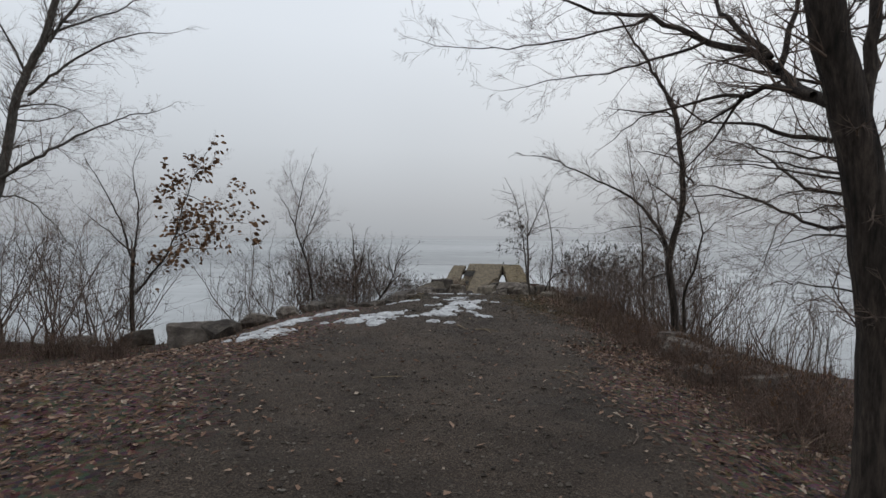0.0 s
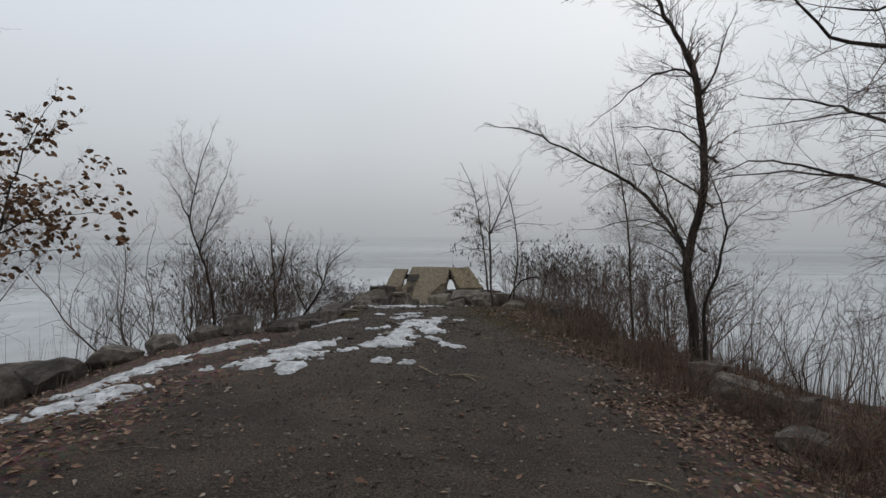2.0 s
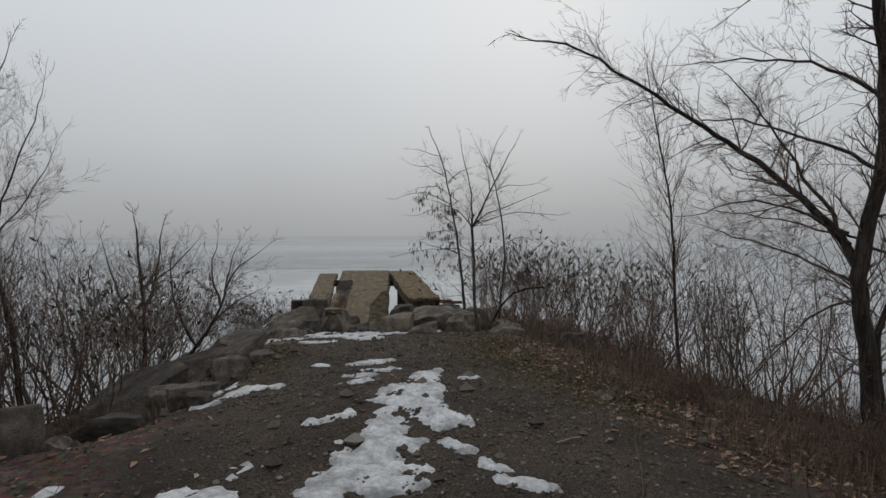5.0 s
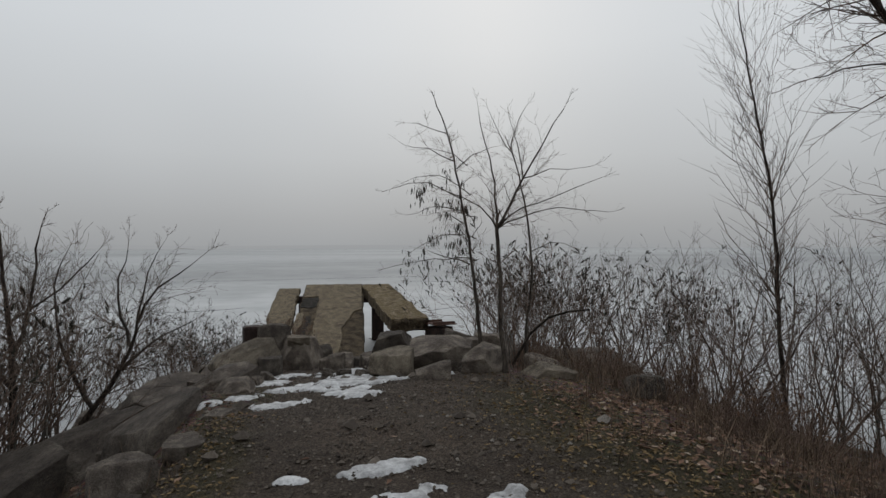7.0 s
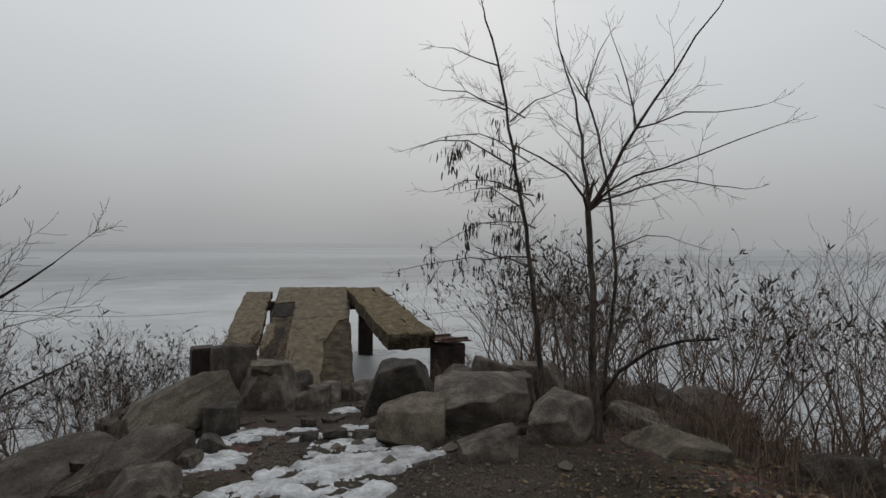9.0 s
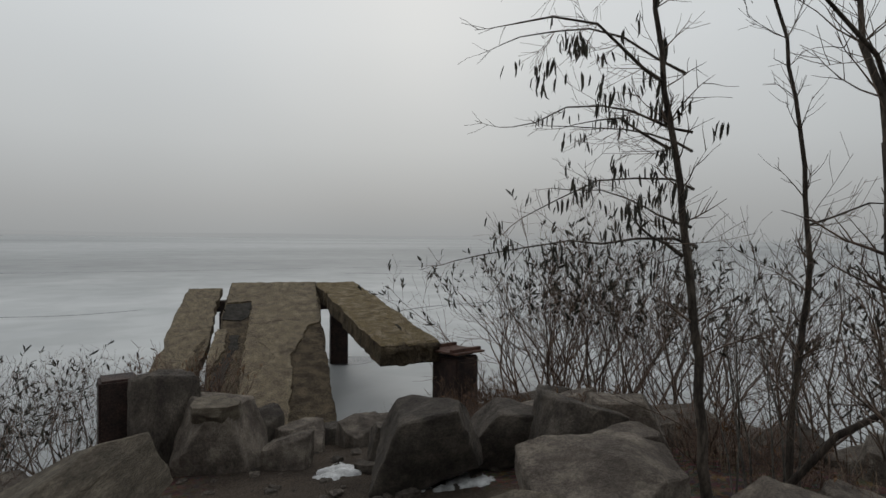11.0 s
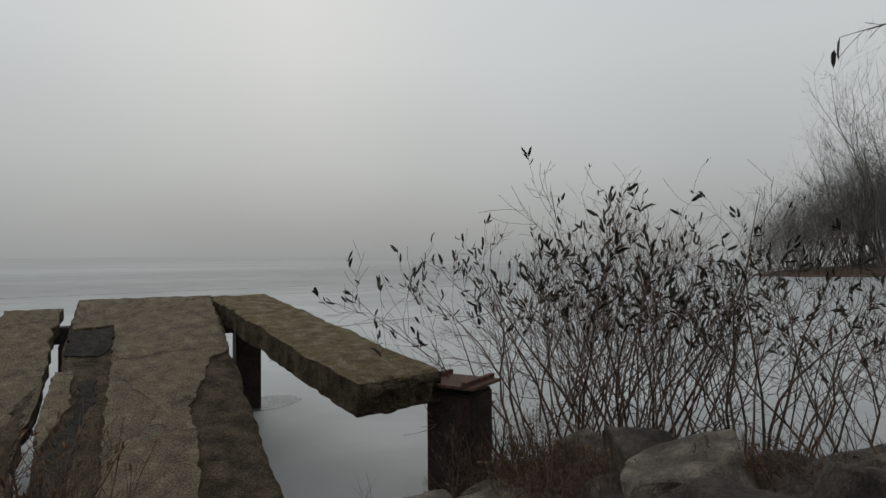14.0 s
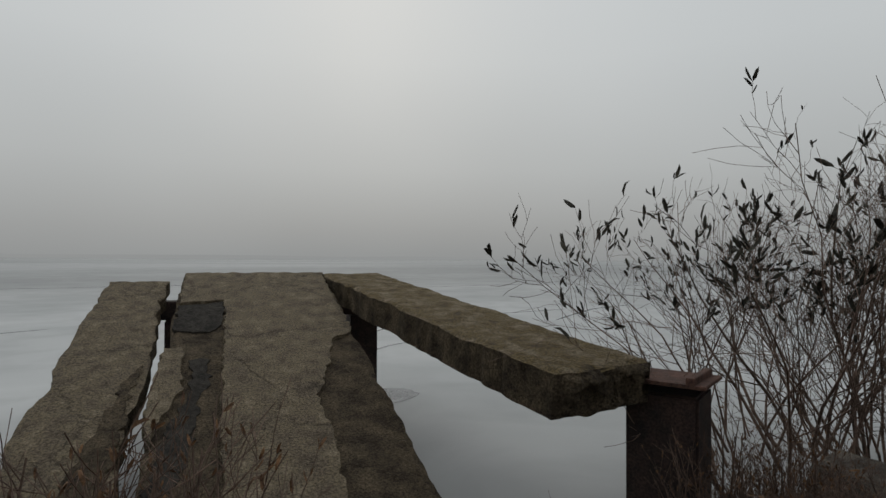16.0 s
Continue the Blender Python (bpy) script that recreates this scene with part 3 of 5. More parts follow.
# ---- boulders ----
def boulder_mesh(seed):
    """A broken quarry stone about 1 m across: a block split by random planes, with worn edges and a slightly rough skin."""
    r = random.Random(seed)
    bm = bmesh.new()
    bmesh.ops.create_cube(bm, size=1.0)
    for _ in range(r.randint(9, 13)):
        d = Vector((r.gauss(0, 1), r.gauss(0, 1), r.gauss(0, 0.8))).normalized()
        reach = 0.5 * (abs(d.x) + abs(d.y) + abs(d.z))
        cut = bmesh.ops.bisect_plane(bm, geom=bm.verts[:] + bm.edges[:] + bm.faces[:], plane_co=d * reach * r.uniform(0.5, 0.8), plane_no=d, clear_outer=True)
        rim = [e for e in cut["geom_cut"] if isinstance(e, bmesh.types.BMEdge)]
        if rim:
            bmesh.ops.edgeloop_fill(bm, edges=rim)
    bmesh.ops.remove_doubles(bm, verts=bm.verts[:], dist=0.03)
    bmesh.ops.bevel(bm, geom=bm.edges[:], offset=0.016, segments=1, affect="EDGES")
    bmesh.ops.triangulate(bm, faces=bm.faces[:])
    for _ in range(4):
        long = [e for e in bm.edges if e.calc_length() > 0.11]
        if not long:
            break
        bmesh.ops.subdivide_edges(bm, edges=long, cuts=1)
        bmesh.ops.triangulate(bm, faces=bm.faces[:])
    bm.normal_update()
    off = Vector((seed * 1.7, seed * 0.9, 0))
    for v in bm.verts:
        c = v.co
        v.co = c + v.normal * (0.03 * noise.noise(c * 2.0 + off) + 0.02 * noise.noise(c * 6 + off) + 0.012 * noise.noise(c * 15 + off))
    me = bpy.data.meshes.new("boulder")
    bm.to_mesh(me)
    bm.free()
    me.materials.append(STONE)
    me.polygons.foreach_set("use_smooth", [True] * len(me.polygons))
    me.set_sharp_from_angle(angle=radians(22))
    return me


ROCKS = [boulder_mesh(300 + i) for i in range(18)]
TAN_ROCKS = [me.copy() for me in ROCKS]
for me in TAN_ROCKS:
    me.materials[0] = STONE_TAN


def boulder(x, y, size, turn, label, kind, tilt=0.0, sink=0.3, z=None, group="boulders on the shore"):
    """A boulder with its (length, depth, height), let into the ground."""
    base = (max(ground_at(x, y), ICE_Z - 0.1) if z is None else z)
    size = tuple(v * 0.9 for v in size)
    wild = random.Random(int(x * 97 + y * 1013))
    tilt += wild.uniform(-13, 13)
    kind += wild.randint(0, 17)
    ob = new("boulder", ROCKS[kind % len(ROCKS)])
    ob.matrix_basis = pose(x, y, base + size[2] * (0.5 - sink), tilt, tilt * 0.4, turn) @ Matrix.Diagonal((*size, 1))
    return tagged(ob, label, "boulder", group)


DARK, FLAT, GREY = "dark angular boulder half sunk in the bank", "large flat-topped grey boulder by the jetty", "rough grey boulder among others on the shore"
for row in [
    (-3.9, 8.9, (1.05, 0.75, 0.75), 20, DARK, 0), (-3.15, 9.0, (0.8, 0.5, 0.5), 60, DARK, 1), (-2.75, 9.6, (0.75, 0.55, 0.4), -15, GREY, 2),
    (-2.2, 9.75, (0.5, 0.4, 0.34), 35, GREY, 3), (-1.75, 10.05, (0.45, 0.4, 0.36), 80, GREY, 4), (-1.3, 10.2, (0.5, 0.42, 0.5), 10, GREY, 5),
    (-0.95, 10.9, (0.7, 0.4, 0.28), -20, GREY, 6), (-1.5, 11.3, (0.8, 0.5, 0.36), 40, DARK, 7), (-0.55, 11.7, (0.5, 0.4, 0.3), 5, GREY, 8),
    (-1.8, 15.3, (0.8, 1.1, 0.45), 15, DARK, 8), (-0.75, 18.6, (0.8, 0.9, 0.6), 40, DARK, 2), (3.9, 17.5, (0.85, 0.6, 0.5), -10, DARK, 2),
    (3.9, 18.6, (1.1, 0.8, 0.62), 35, GREY, 4), (4.5, 17.9, (1.3, 0.8, 0.6), -15, FLAT, 5), (5.2, 17.2, (1.2, 0.7, 0.66), 20, DARK, 7),
    (4.5, 19.2, (1.0, 0.7, 0.9), 50, DARK, 1), (3.3, 19.9, (0.7, 0.5, 0.6), 15, DARK, 3), (4.9, 16.0, (0.7, 0.6, 0.55), 10, DARK, 6),
    (4.4, 14.2, (0.5, 0.45, 0.36), 65, DARK, 4), (4.9, 18.4, (0.9, 0.7, 0.8), -35, DARK, 9), (-1.5, 18.0, (0.8, 1.2, 0.5), 30, DARK, 4),
    (-1.7, 16.5, (0.8, 1.2, 0.5), 20, DARK, 10), (5.25, 9.0, (0.62, 0.5, 0.55), 25, GREY, 5), (5.1, 8.2, (0.9, 0.5, 0.5), -35, GREY, 3),
    (5.6, 8.0, (0.5, 0.45, 0.36), 15, GREY, 7), (4.75, 6.6, (0.7, 0.55, 0.34), 40, DARK, 8), (5.5, 6.3, (0.75, 0.6, 0.42), 5, DARK, 2),
    (-5.2, 9.3, (0.8, 0.6, 0.4), 30, DARK, 3), (-6.4, 9.2, (0.7, 0.6, 0.35), 0, DARK, 5),
]:
    boulder(*row)


def rock(x, y, top, size, turn, label, kind, tilt=0.0, roll=0.0):
    """A boulder by the place of its middle, its top and its (length, depth, height)."""
    ob = new("boulder", (TAN_ROCKS if "pale" in label else ROCKS)[kind % len(ROCKS)])
    ob.matrix_basis = pose(x, y, top - size[2] * 0.5, tilt, roll, turn) @ Matrix.Diagonal((size[0] * 1.15, size[1] * 1.15, size[2] * 1.15, 1))
    return tagged(ob, label, "boulder", "boulders by the jetty")


SLAB, LOW = "long slanting brown slab of stone on the bank", "low broken stone at the foot of the slabs"
for row in [
    (-0.12, 17.1, -0.16, (0.46, 1.25, 0.4), -26, "long pale slab of stone tilted on the bank", 2, 6, -20), (0.74, 19.0, -0.38, (0.66, 0.5, 0.7), -10, "blocky grey boulder before the jetty slabs", 4, 0, 4),
    (0.3, 19.3, -0.2, (0.5, 0.5, 0.95), 10, DARK, 7), (2.15, 17.7, -0.16, (0.68, 0.55, 0.6), -30, "grey boulder with a sloping face by the jetty", 3, 8, -16),
    (2.1, 19.3, -0.78, (0.42, 0.36, 0.5), 15, GREY, 5), (1.42, 19.35, -0.76, (0.5, 0.36, 0.42), -12, LOW, 8), (1.08, 19.4, -0.6, (0.45, 0.34, 0.5), 24, LOW, 9), (1.75, 19.6, -0.9, (0.4, 0.4, 0.6), 40, DARK, 3),
    (1.85, 15.85, -0.02, (0.46, 0.5, 0.42), -20, "pale flat-topped boulder with snow on it", 12), (2.56, 16.08, 0.0, (0.74, 0.5, 0.42), -17, FLAT, 0), (2.88, 15.35, 0.0, (0.44, 0.45, 0.42), -42, GREY, 6, 0, 12),
    (3.2, 17.3, -0.1, (0.56, 0.5, 0.62), -14, GREY, 10), (3.05, 16.6, -0.1, (0.52, 0.4, 0.42), -8, GREY, 13), (3.85, 17.45, -0.2, (0.56, 0.5, 0.6), -20, DARK, 15), (2.2, 15.1, -0.1, (0.36, 0.3, 0.3), -12, GREY, 16),
    (3.82, 15.6, -0.18, (0.45, 0.36, 0.32), -30, DARK, 1, 0, 14), (0.28, 16.95, -0.3, (0.32, 0.26, 0.34), -6, LOW, 14), (0.28, 16.3, -0.34, (0.24, 0.2, 0.2), 20, LOW, 17), (3.35, 18.6, -0.75, (0.45, 0.4, 0.5), 10, GREY, 2),
    (4.75, 16.75, -0.4, (0.65, 0.5, 0.5), 0, DARK, 9), (5.5, 16.4, -0.58, (0.75, 0.55, 0.55), 15, DARK, 4), (3.48, 14.78, -0.15, (0.56, 0.45, 0.42), -24, "pale-topped boulder at the path edge", 3, 0, 6),
    (-1.7, 13.8, -0.56, (0.6, 1.5, 0.6), -16, DARK, 5, 4, 0), (-1.25, 15.0, -0.5, (0.6, 1.5, 0.6), -20, SLAB, 8, 3, 4), (-0.85, 16.2, -0.4, (0.6, 1.3, 0.6), -22, DARK, 10), (-0.5, 14.3, -0.12, (0.45, 1.35, 0.5), -14, SLAB, 12, 2, -10),
    (-0.22, 15.65, -0.17, (0.48, 0.8, 0.42), -28, SLAB, 0, 0, -8), (0.04, 15.1, -0.17, (0.36, 0.34, 0.3), 12, GREY, 6), (-0.4, 12.75, -0.1, (0.34, 0.34, 0.4), 20, "small angular boulder beside old snow", 7), (-0.9, 12.3, -0.22, (0.45, 0.4, 0.4), 45, GREY, 1),
    (-0.1, 13.1, -0.1, (0.24, 0.28, 0.22), -10, GREY, 11), (0.1, 13.9, -0.12, (0.22, 0.38, 0.2), -15, GREY, 15), (2.15, 18.5, -0.55, (0.38, 0.3, 0.36), -30, LOW, 13), (1.3, 18.75, -0.62, (0.32, 0.28, 0.3), -30, LOW, 16),
    (3.7, 18.95, -0.8, (0.85, 0.6, 0.6), -30, FLAT, 17), (4.3, 18.4, -0.82, (0.9, 0.7, 0.6), -36, GREY, 0), (5.0, 17.7, -0.75, (1.1, 0.7, 0.66), -40, FLAT, 12), (2.45, 19.75, -0.95, (0.75, 0.5, 0.6), -20, DARK, 14), (4.7, 19.9, -1.0, (0.8, 0.6, 0.7), 10, DARK, 6),
    (2.8, 18.6, -0.85, (0.6, 0.45, 0.45), 30, GREY, 8), (2.95, 17.85, -0.3, (0.6, 0.5, 0.5), -35, GREY, 3), (3.15, 19.6, -0.95, (0.55, 0.45, 0.5), -35, GREY, 2),
]:
    rock(*row)
rock(0.72, 18.85, -0.3, (0.34, 0.3, 0.16), -14, "flat pale stone lying on top of a boulder", 11)


# rubble between the boulders
r_rub = random.Random(21)
for k in range(70):
    x, y = r_rub.uniform(-0.6, 3.6), r_rub.uniform(15.6, 19.8)
    if k >= 55:
        x, y = r_rub.uniform(-1.6, -0.2), r_rub.uniform(10.2, 14.5)
    d = r_rub.uniform(0.09, 0.26)
    if abs(x - 0.65) < 0.3 and d > 0.16:
        continue
    boulder(x, y, (d, d * r_rub.uniform(0.6, 1.0), d * r_rub.uniform(0.45, 0.8)), r_rub.uniform(0, 360), "small broken stone between the boulders", k, 0.0, 0.3, None, "rubble stones").name = "rubble_stone"


for k in range(90):
    x, y = r_rub.uniform(0.2, 2.4), r_rub.uniform(15.4, 19.4)
    d = r_rub.uniform(0.04, 0.13)
    boulder(x, y, (d, d * r_rub.uniform(0.6, 1.0), d * r_rub.uniform(0.25, 0.45)), r_rub.uniform(0, 360), "flat chip of stone on trodden earth", k, 0.0, 0.3, None, "stone chips").name = "stone_chip"


# ---- old snow lying in patches ----
def snow_patch(blobs, seed, label, thick=0.028):
    """A thin ragged drift: soft ovals (x, y, half length, half width, turn) broken up by noise."""
    x0, x1 = min(b[0] - b[2] for b in blobs) - 0.2, max(b[0] + b[2] for b in blobs) + 0.2
    y0, y1 = min(b[1] - b[2] for b in blobs) - 0.2, max(b[1] + b[2] for b in blobs) + 0.2
    step = 0.03
    nx2, ny2 = int((x1 - x0) / step) + 1, int((y1 - y0) / step) + 1
    grid, verts, faces = {}, [], []
    for j in range(ny2):
        for i in range(nx2):
            x, y = x0 + i * step, y0 + j * step
            best = -9
            for bx, by, rl, rw, turn in blobs:
                c, s = math.cos(radians(turn)), math.sin(radians(turn))
                u, v = ((x - bx) * c + (y - by) * s) / rl, (-(x - bx) * s + (y - by) * c) / rw
                best = max(best, 1 - u * u - v * v)
            q = Vector((x, y, seed))
            k = best - 0.32 + 0.7 * noise.noise(q * 2.4) + 1.0 * noise.noise(q * 5.0) + 0.75 * noise.noise(q * 10.5) + 0.5 * noise.noise(q * 21)
            if k > -1.3 and best > -1.6:
                grid[i, j] = len(verts)
                lift = thick * min(1.0, k * 2.2) + 0.01 * noise.noise(q * 11) if k > 0 else max(0.13 * k, -0.07)
                verts.append((x, y, ground_at(x, y) + lift))
    for (i, j), a in grid.items():
        if (i + 1, j) in grid and (i, j + 1) in grid and (i + 1, j + 1) in grid:
            faces.append((a, grid[i + 1, j], grid[i + 1, j + 1], grid[i, j + 1]))
    near = {}
    for f in faces:
        for a in f:
            near.setdefault(a, []).append(f)
    seen = set()
    for f0 in faces:
        if f0 in seen:
            continue
        seen.add(f0)
        todo, piece = [f0], []
        while todo:
            f = todo.pop()
            piece.append(f)
            for a in f:
                for g in near[a]:
                    if g not in seen:
                        seen.add(g)
                        todo.append(g)
        used = sorted({a for f in piece for a in f})
        at = {a: n for n, a in enumerate(used)}
        if len(piece) > 18:
            tagged(new("snow_patch", mesh_of("snow_patch", [verts[a] for a in used], [tuple(at[a] for a in f) for f in piece], SNOW)), label, "snow", "snow patches")


snow_patch([(-1.5, 6.75, 0.5, 0.3, 60), (-1.75, 7.6, 0.75, 0.3, 80), (-1.5, 8.4, 0.55, 0.24, 50), (-1.05, 9.0, 0.55, 0.2, 50)], 1, "long strip of old snow beside the boulders")
snow_patch([(-0.4, 7.95, 0.55, 0.26, 30), (0.0, 8.3, 0.5, 0.32, 70), (0.0, 9.0, 0.55, 0.24, 60), (0.02, 7.6, 0.24, 0.16, 90)], 2, "ragged patch of melting snow on gravel")
snow_patch([(0.95, 9.25, 0.45, 0.24, 10), (1.15, 9.9, 0.55, 0.27, 50), (1.4, 10.6, 0.55, 0.32, 60), (1.62, 11.3, 0.4, 0.16, 70), (0.72, 10.2, 0.24, 0.11, 30), (1.76, 9.05, 0.24, 0.08, -40), (1.6, 9.5, 0.34, 0.09, -60), (1.6, 10.1, 0.35, 0.11, -50)], 3, "broken snow patch in the middle of the path")
snow_patch([(1.0, 8.0, 0.3, 0.15, -20), (0.45, 8.75, 0.2, 0.08, 40)], 4, "small scrap of snow on gravel", 0.03)
snow_patch([(1.15, 12.12, 0.34, 0.12, 0), (1.2, 11.72, 0.28, 0.11, 20), (0.96, 11.5, 0.16, 0.12, 0), (0.95, 11.22, 0.18, 0.1, 20), (1.96, 11.27, 0.14, 0.07, 0), (0.62, 12.1, 0.12, 0.06, 0)], 5, "thin melting snow on gravel", 0.02)
snow_patch([(0.3, 16.6, 0.72, 0.42, 62), (0.35, 15.8, 0.38, 0.26, 60), (0.5, 14.15, 0.36, 0.17, 20), (0.0, 14.5, 0.36, 0.17, 30), (0.6, 14.95, 0.32, 0.18, 20)], 6, "snow patch between boulders")
snow_patch([(1.05, 15.2, 0.56, 0.42, 50), (1.5, 15.35, 0.48, 0.34, 40), (1.5, 15.95, 0.58, 0.3, 15), (1.2, 14.45, 0.42, 0.3, 60), (1.68, 16.65, 0.42, 0.2, 20), (0.96, 16.8, 0.28, 0.13, 20), (1.2, 16.3, 0.3, 0.14, 0), (2.3, 16.6, 0.42, 0.18, 55)], 7, "patchy snow before the boulders")
snow_patch([(1.75, 18.35, 0.38, 0.2, 20), (2.4, 17.5, 0.36, 0.16, 10), (2.35, 15.4, 0.24, 0.14, 20)], 8, "snow caught among boulders")
snow_patch([(-0.15, 11.15, 0.45, 0.22, 20), (-0.45, 11.9, 0.45, 0.28, 70), (-0.85, 11.8, 0.4, 0.22, 40), (-0.8, 12.8, 0.4, 0.22, 60)], 9, "snow scrap under the bank boulders")
snow_patch([(5.6, 8.75, 0.25, 0.18, 0)], 10, "snow scrap behind the boulders", 0.03)


# ---- plants: tapered stems, limbs and twigs ----
class Wood:
    """Collects tubes into one mesh."""

    def __init__(self):
        self.verts, self.faces, self.tips = [], [], []

    def tube(self, pts, radii, sides):
        first = len(self.verts)
        n = len(pts)
        for i, p in enumerate(pts):
            d = (pts[min(i + 1, n - 1)] - pts[max(i - 1, 0)])
            if d.length < 1e-6:
                d = Vector((0, 0, 1))
            d.normalize()
            a = d.cross(Vector((0.31, 0.77, 0.55)))
            a.normalize()
            b = d.cross(a)
            for k in range(sides):
                w = 2 * math.pi * k / sides
                self.verts.append(p + (a * math.cos(w) + b * math.sin(w)) * radii[i])
        for i in range(n - 1):
            for k in range(sides):
                c, e = first + i * sides + k, first + i * sides + (k + 1) % sides
                self.faces.append((c, e, e + sides, c + sides))

    def mesh(self, name, mat):
        return mesh_of(name, self.verts, self.faces, mat)


def rand_dir(rng, d, spread):
    """A direction turned away from d by about spread radians."""
    v = Vector((rng.gauss(0, 1), rng.gauss(0, 1), rng.gauss(0, 1)))
    side = v - d * v.dot(d)
    if side.length < 1e-4:
        side = Vector((1, 0, 0))
    side.normalize()
    out = d * math.cos(spread) + side * math.sin(spread)
    return out.normalized()


def twig(wood, rng, start, d, length, r, level, kids, lift=0.25, crook=0.22):
    """A thin shoot with side shoots, bending at each joint."""
    segs = 4 if length > 0.3 else 3
    pts, radii, p, way = [start], [r], start.copy(), d.copy()
    for i in range(segs):
        way = rand_dir(rng, way, rng.uniform(0, crook) + 0.04)
        way = (way + Vector((0, 0, lift * 0.35))).normalized()
        p = p + way * (length / segs)
        pts.append(p)
        radii.append(max(0.0012, r * (1 - 0.78 * (i + 1) / segs)))
    wood.tube(pts, radii, 4 if r > 0.006 else 3)
    wood.tips.append((pts[-1], way))
    if level > 0:
        for _ in range(kids):
            f = rng.uniform(0.2, 0.95) * segs
            i = min(segs - 1, int(f))
            q = pts[i].lerp(pts[i + 1], f - i)
            w = rand_dir(rng, (pts[i + 1] - pts[i]).normalized(), rng.uniform(0.45, 0.95))
            twig(wood, rng, q, w, length * rng.uniform(0.32, 0.62), max(0.0013, r * 0.5), level - 1, kids, lift, crook)


def build_tree(name, label, base, limbs, seed, bark, twigs_mat, density=7.0, reach=0.55, level=1, kids=4, lift=0.2, opening=(0.5, 1.15)):
    """A bare tree: its first limb is the trunk, the rest its boughs, all set with shoots. Returns the thing and the shoot tips."""
    rng = random.Random(seed)
    root = tagged(new(name), label, "tree")
    root.location = base
    trunk, fine = Wood(), Wood()
    for n, (pts, r0, r1) in enumerate(limbs):
        if n == 0:
            pts = [(pts[0][0] * 0.9, pts[0][1] * 0.9, min(-0.25, pts[0][2] - 0.3))] + list(pts)
        line = curve_points(pts, rng, 0.006 if n == 0 else 0.014)
        m = len(line)
        radii = [r0 + (r1 - r0) * (i / (m - 1)) ** 0.85 for i in range(m)]
        if n == 0:
            radii = [r * (1 + 0.55 * math.exp(-max(0.0, q.z) / (1.8 * r0))) for r, q in zip(radii, line)]
        target = trunk if n == 0 else Wood()
        target.tube(line, radii, 14 if r0 > 0.15 else 9 if r0 > 0.04 else 6)
        if n:
            part("bough", target.mesh("bough", bark), root)
        length = sum((line[i + 1] - line[i]).length for i in range(m - 1))
        for _ in range(int(length * density)):
            i = int((rng.uniform(0.35 if n == 0 else 0.12, 1.0)) * (m - 2))
            if line[i].z < 0.5:
                continue
            d = rand_dir(rng, (line[i + 1] - line[i]).normalized(), rng.uniform(*opening))
            size = reach * rng.uniform(0.5, 1.25) * (0.65 + 0.35 * (1 - i / m))
            twig(fine, rng, line[i], d, size, min(0.011, max(0.0022, radii[i] * 0.32)), level, kids, lift)
        twig(fine, rng, line[-1], (line[-1] - line[-2]).normalized(), reach * 0.6, max(0.003, r1), level, kids, lift)
    part("trunk", trunk.mesh("trunk", bark), root)
    tagged(part("twig_crown", fine.mesh("twig_crown", twigs_mat), root), "bare tangle of fine twigs", kind="stuff")
    return root, fine.tips


def leaf_mesh(name, spots, rng, size, slim, mat, droop=0.6):
    """Many small curled leaves in one mesh, at the given spots and ways."""
    verts, faces = [], []
    for p, d in spots:
        way = (rand_dir(rng, d, rng.uniform(0.2, 0.9)) + Vector((0, 0, -droop))).normalized()
        side = way.cross(Vector((rng.gauss(0, 1), rng.gauss(0, 1), rng.gauss(0, 1)))).normalized()
        up = side.cross(way)
        s = size * rng.uniform(0.6, 1.3)
        w = s * slim
        k = len(verts)
        bend, roll = up * s * rng.uniform(-0.1, 0.16), rng.uniform(0.3, 0.9)
        low, high = p + way * s * 0.28 + bend, p + way * s * 0.76 + bend
        tip = p + way * s - bend * 0.6
        verts += [p, low + side * w, low + up * w * roll, low - side * w, high + side * w * 0.8, high + up * w * roll, high - side * w * 0.8, tip]
        faces += [(k, k + 1, k + 2), (k, k + 2, k + 3), (k + 1, k + 4, k + 5, k + 2), (k + 2, k + 5, k + 6, k + 3), (k + 4, k + 7, k + 5), (k + 5, k + 7, k + 6)]
    return mesh_of(name, verts, faces, mat)


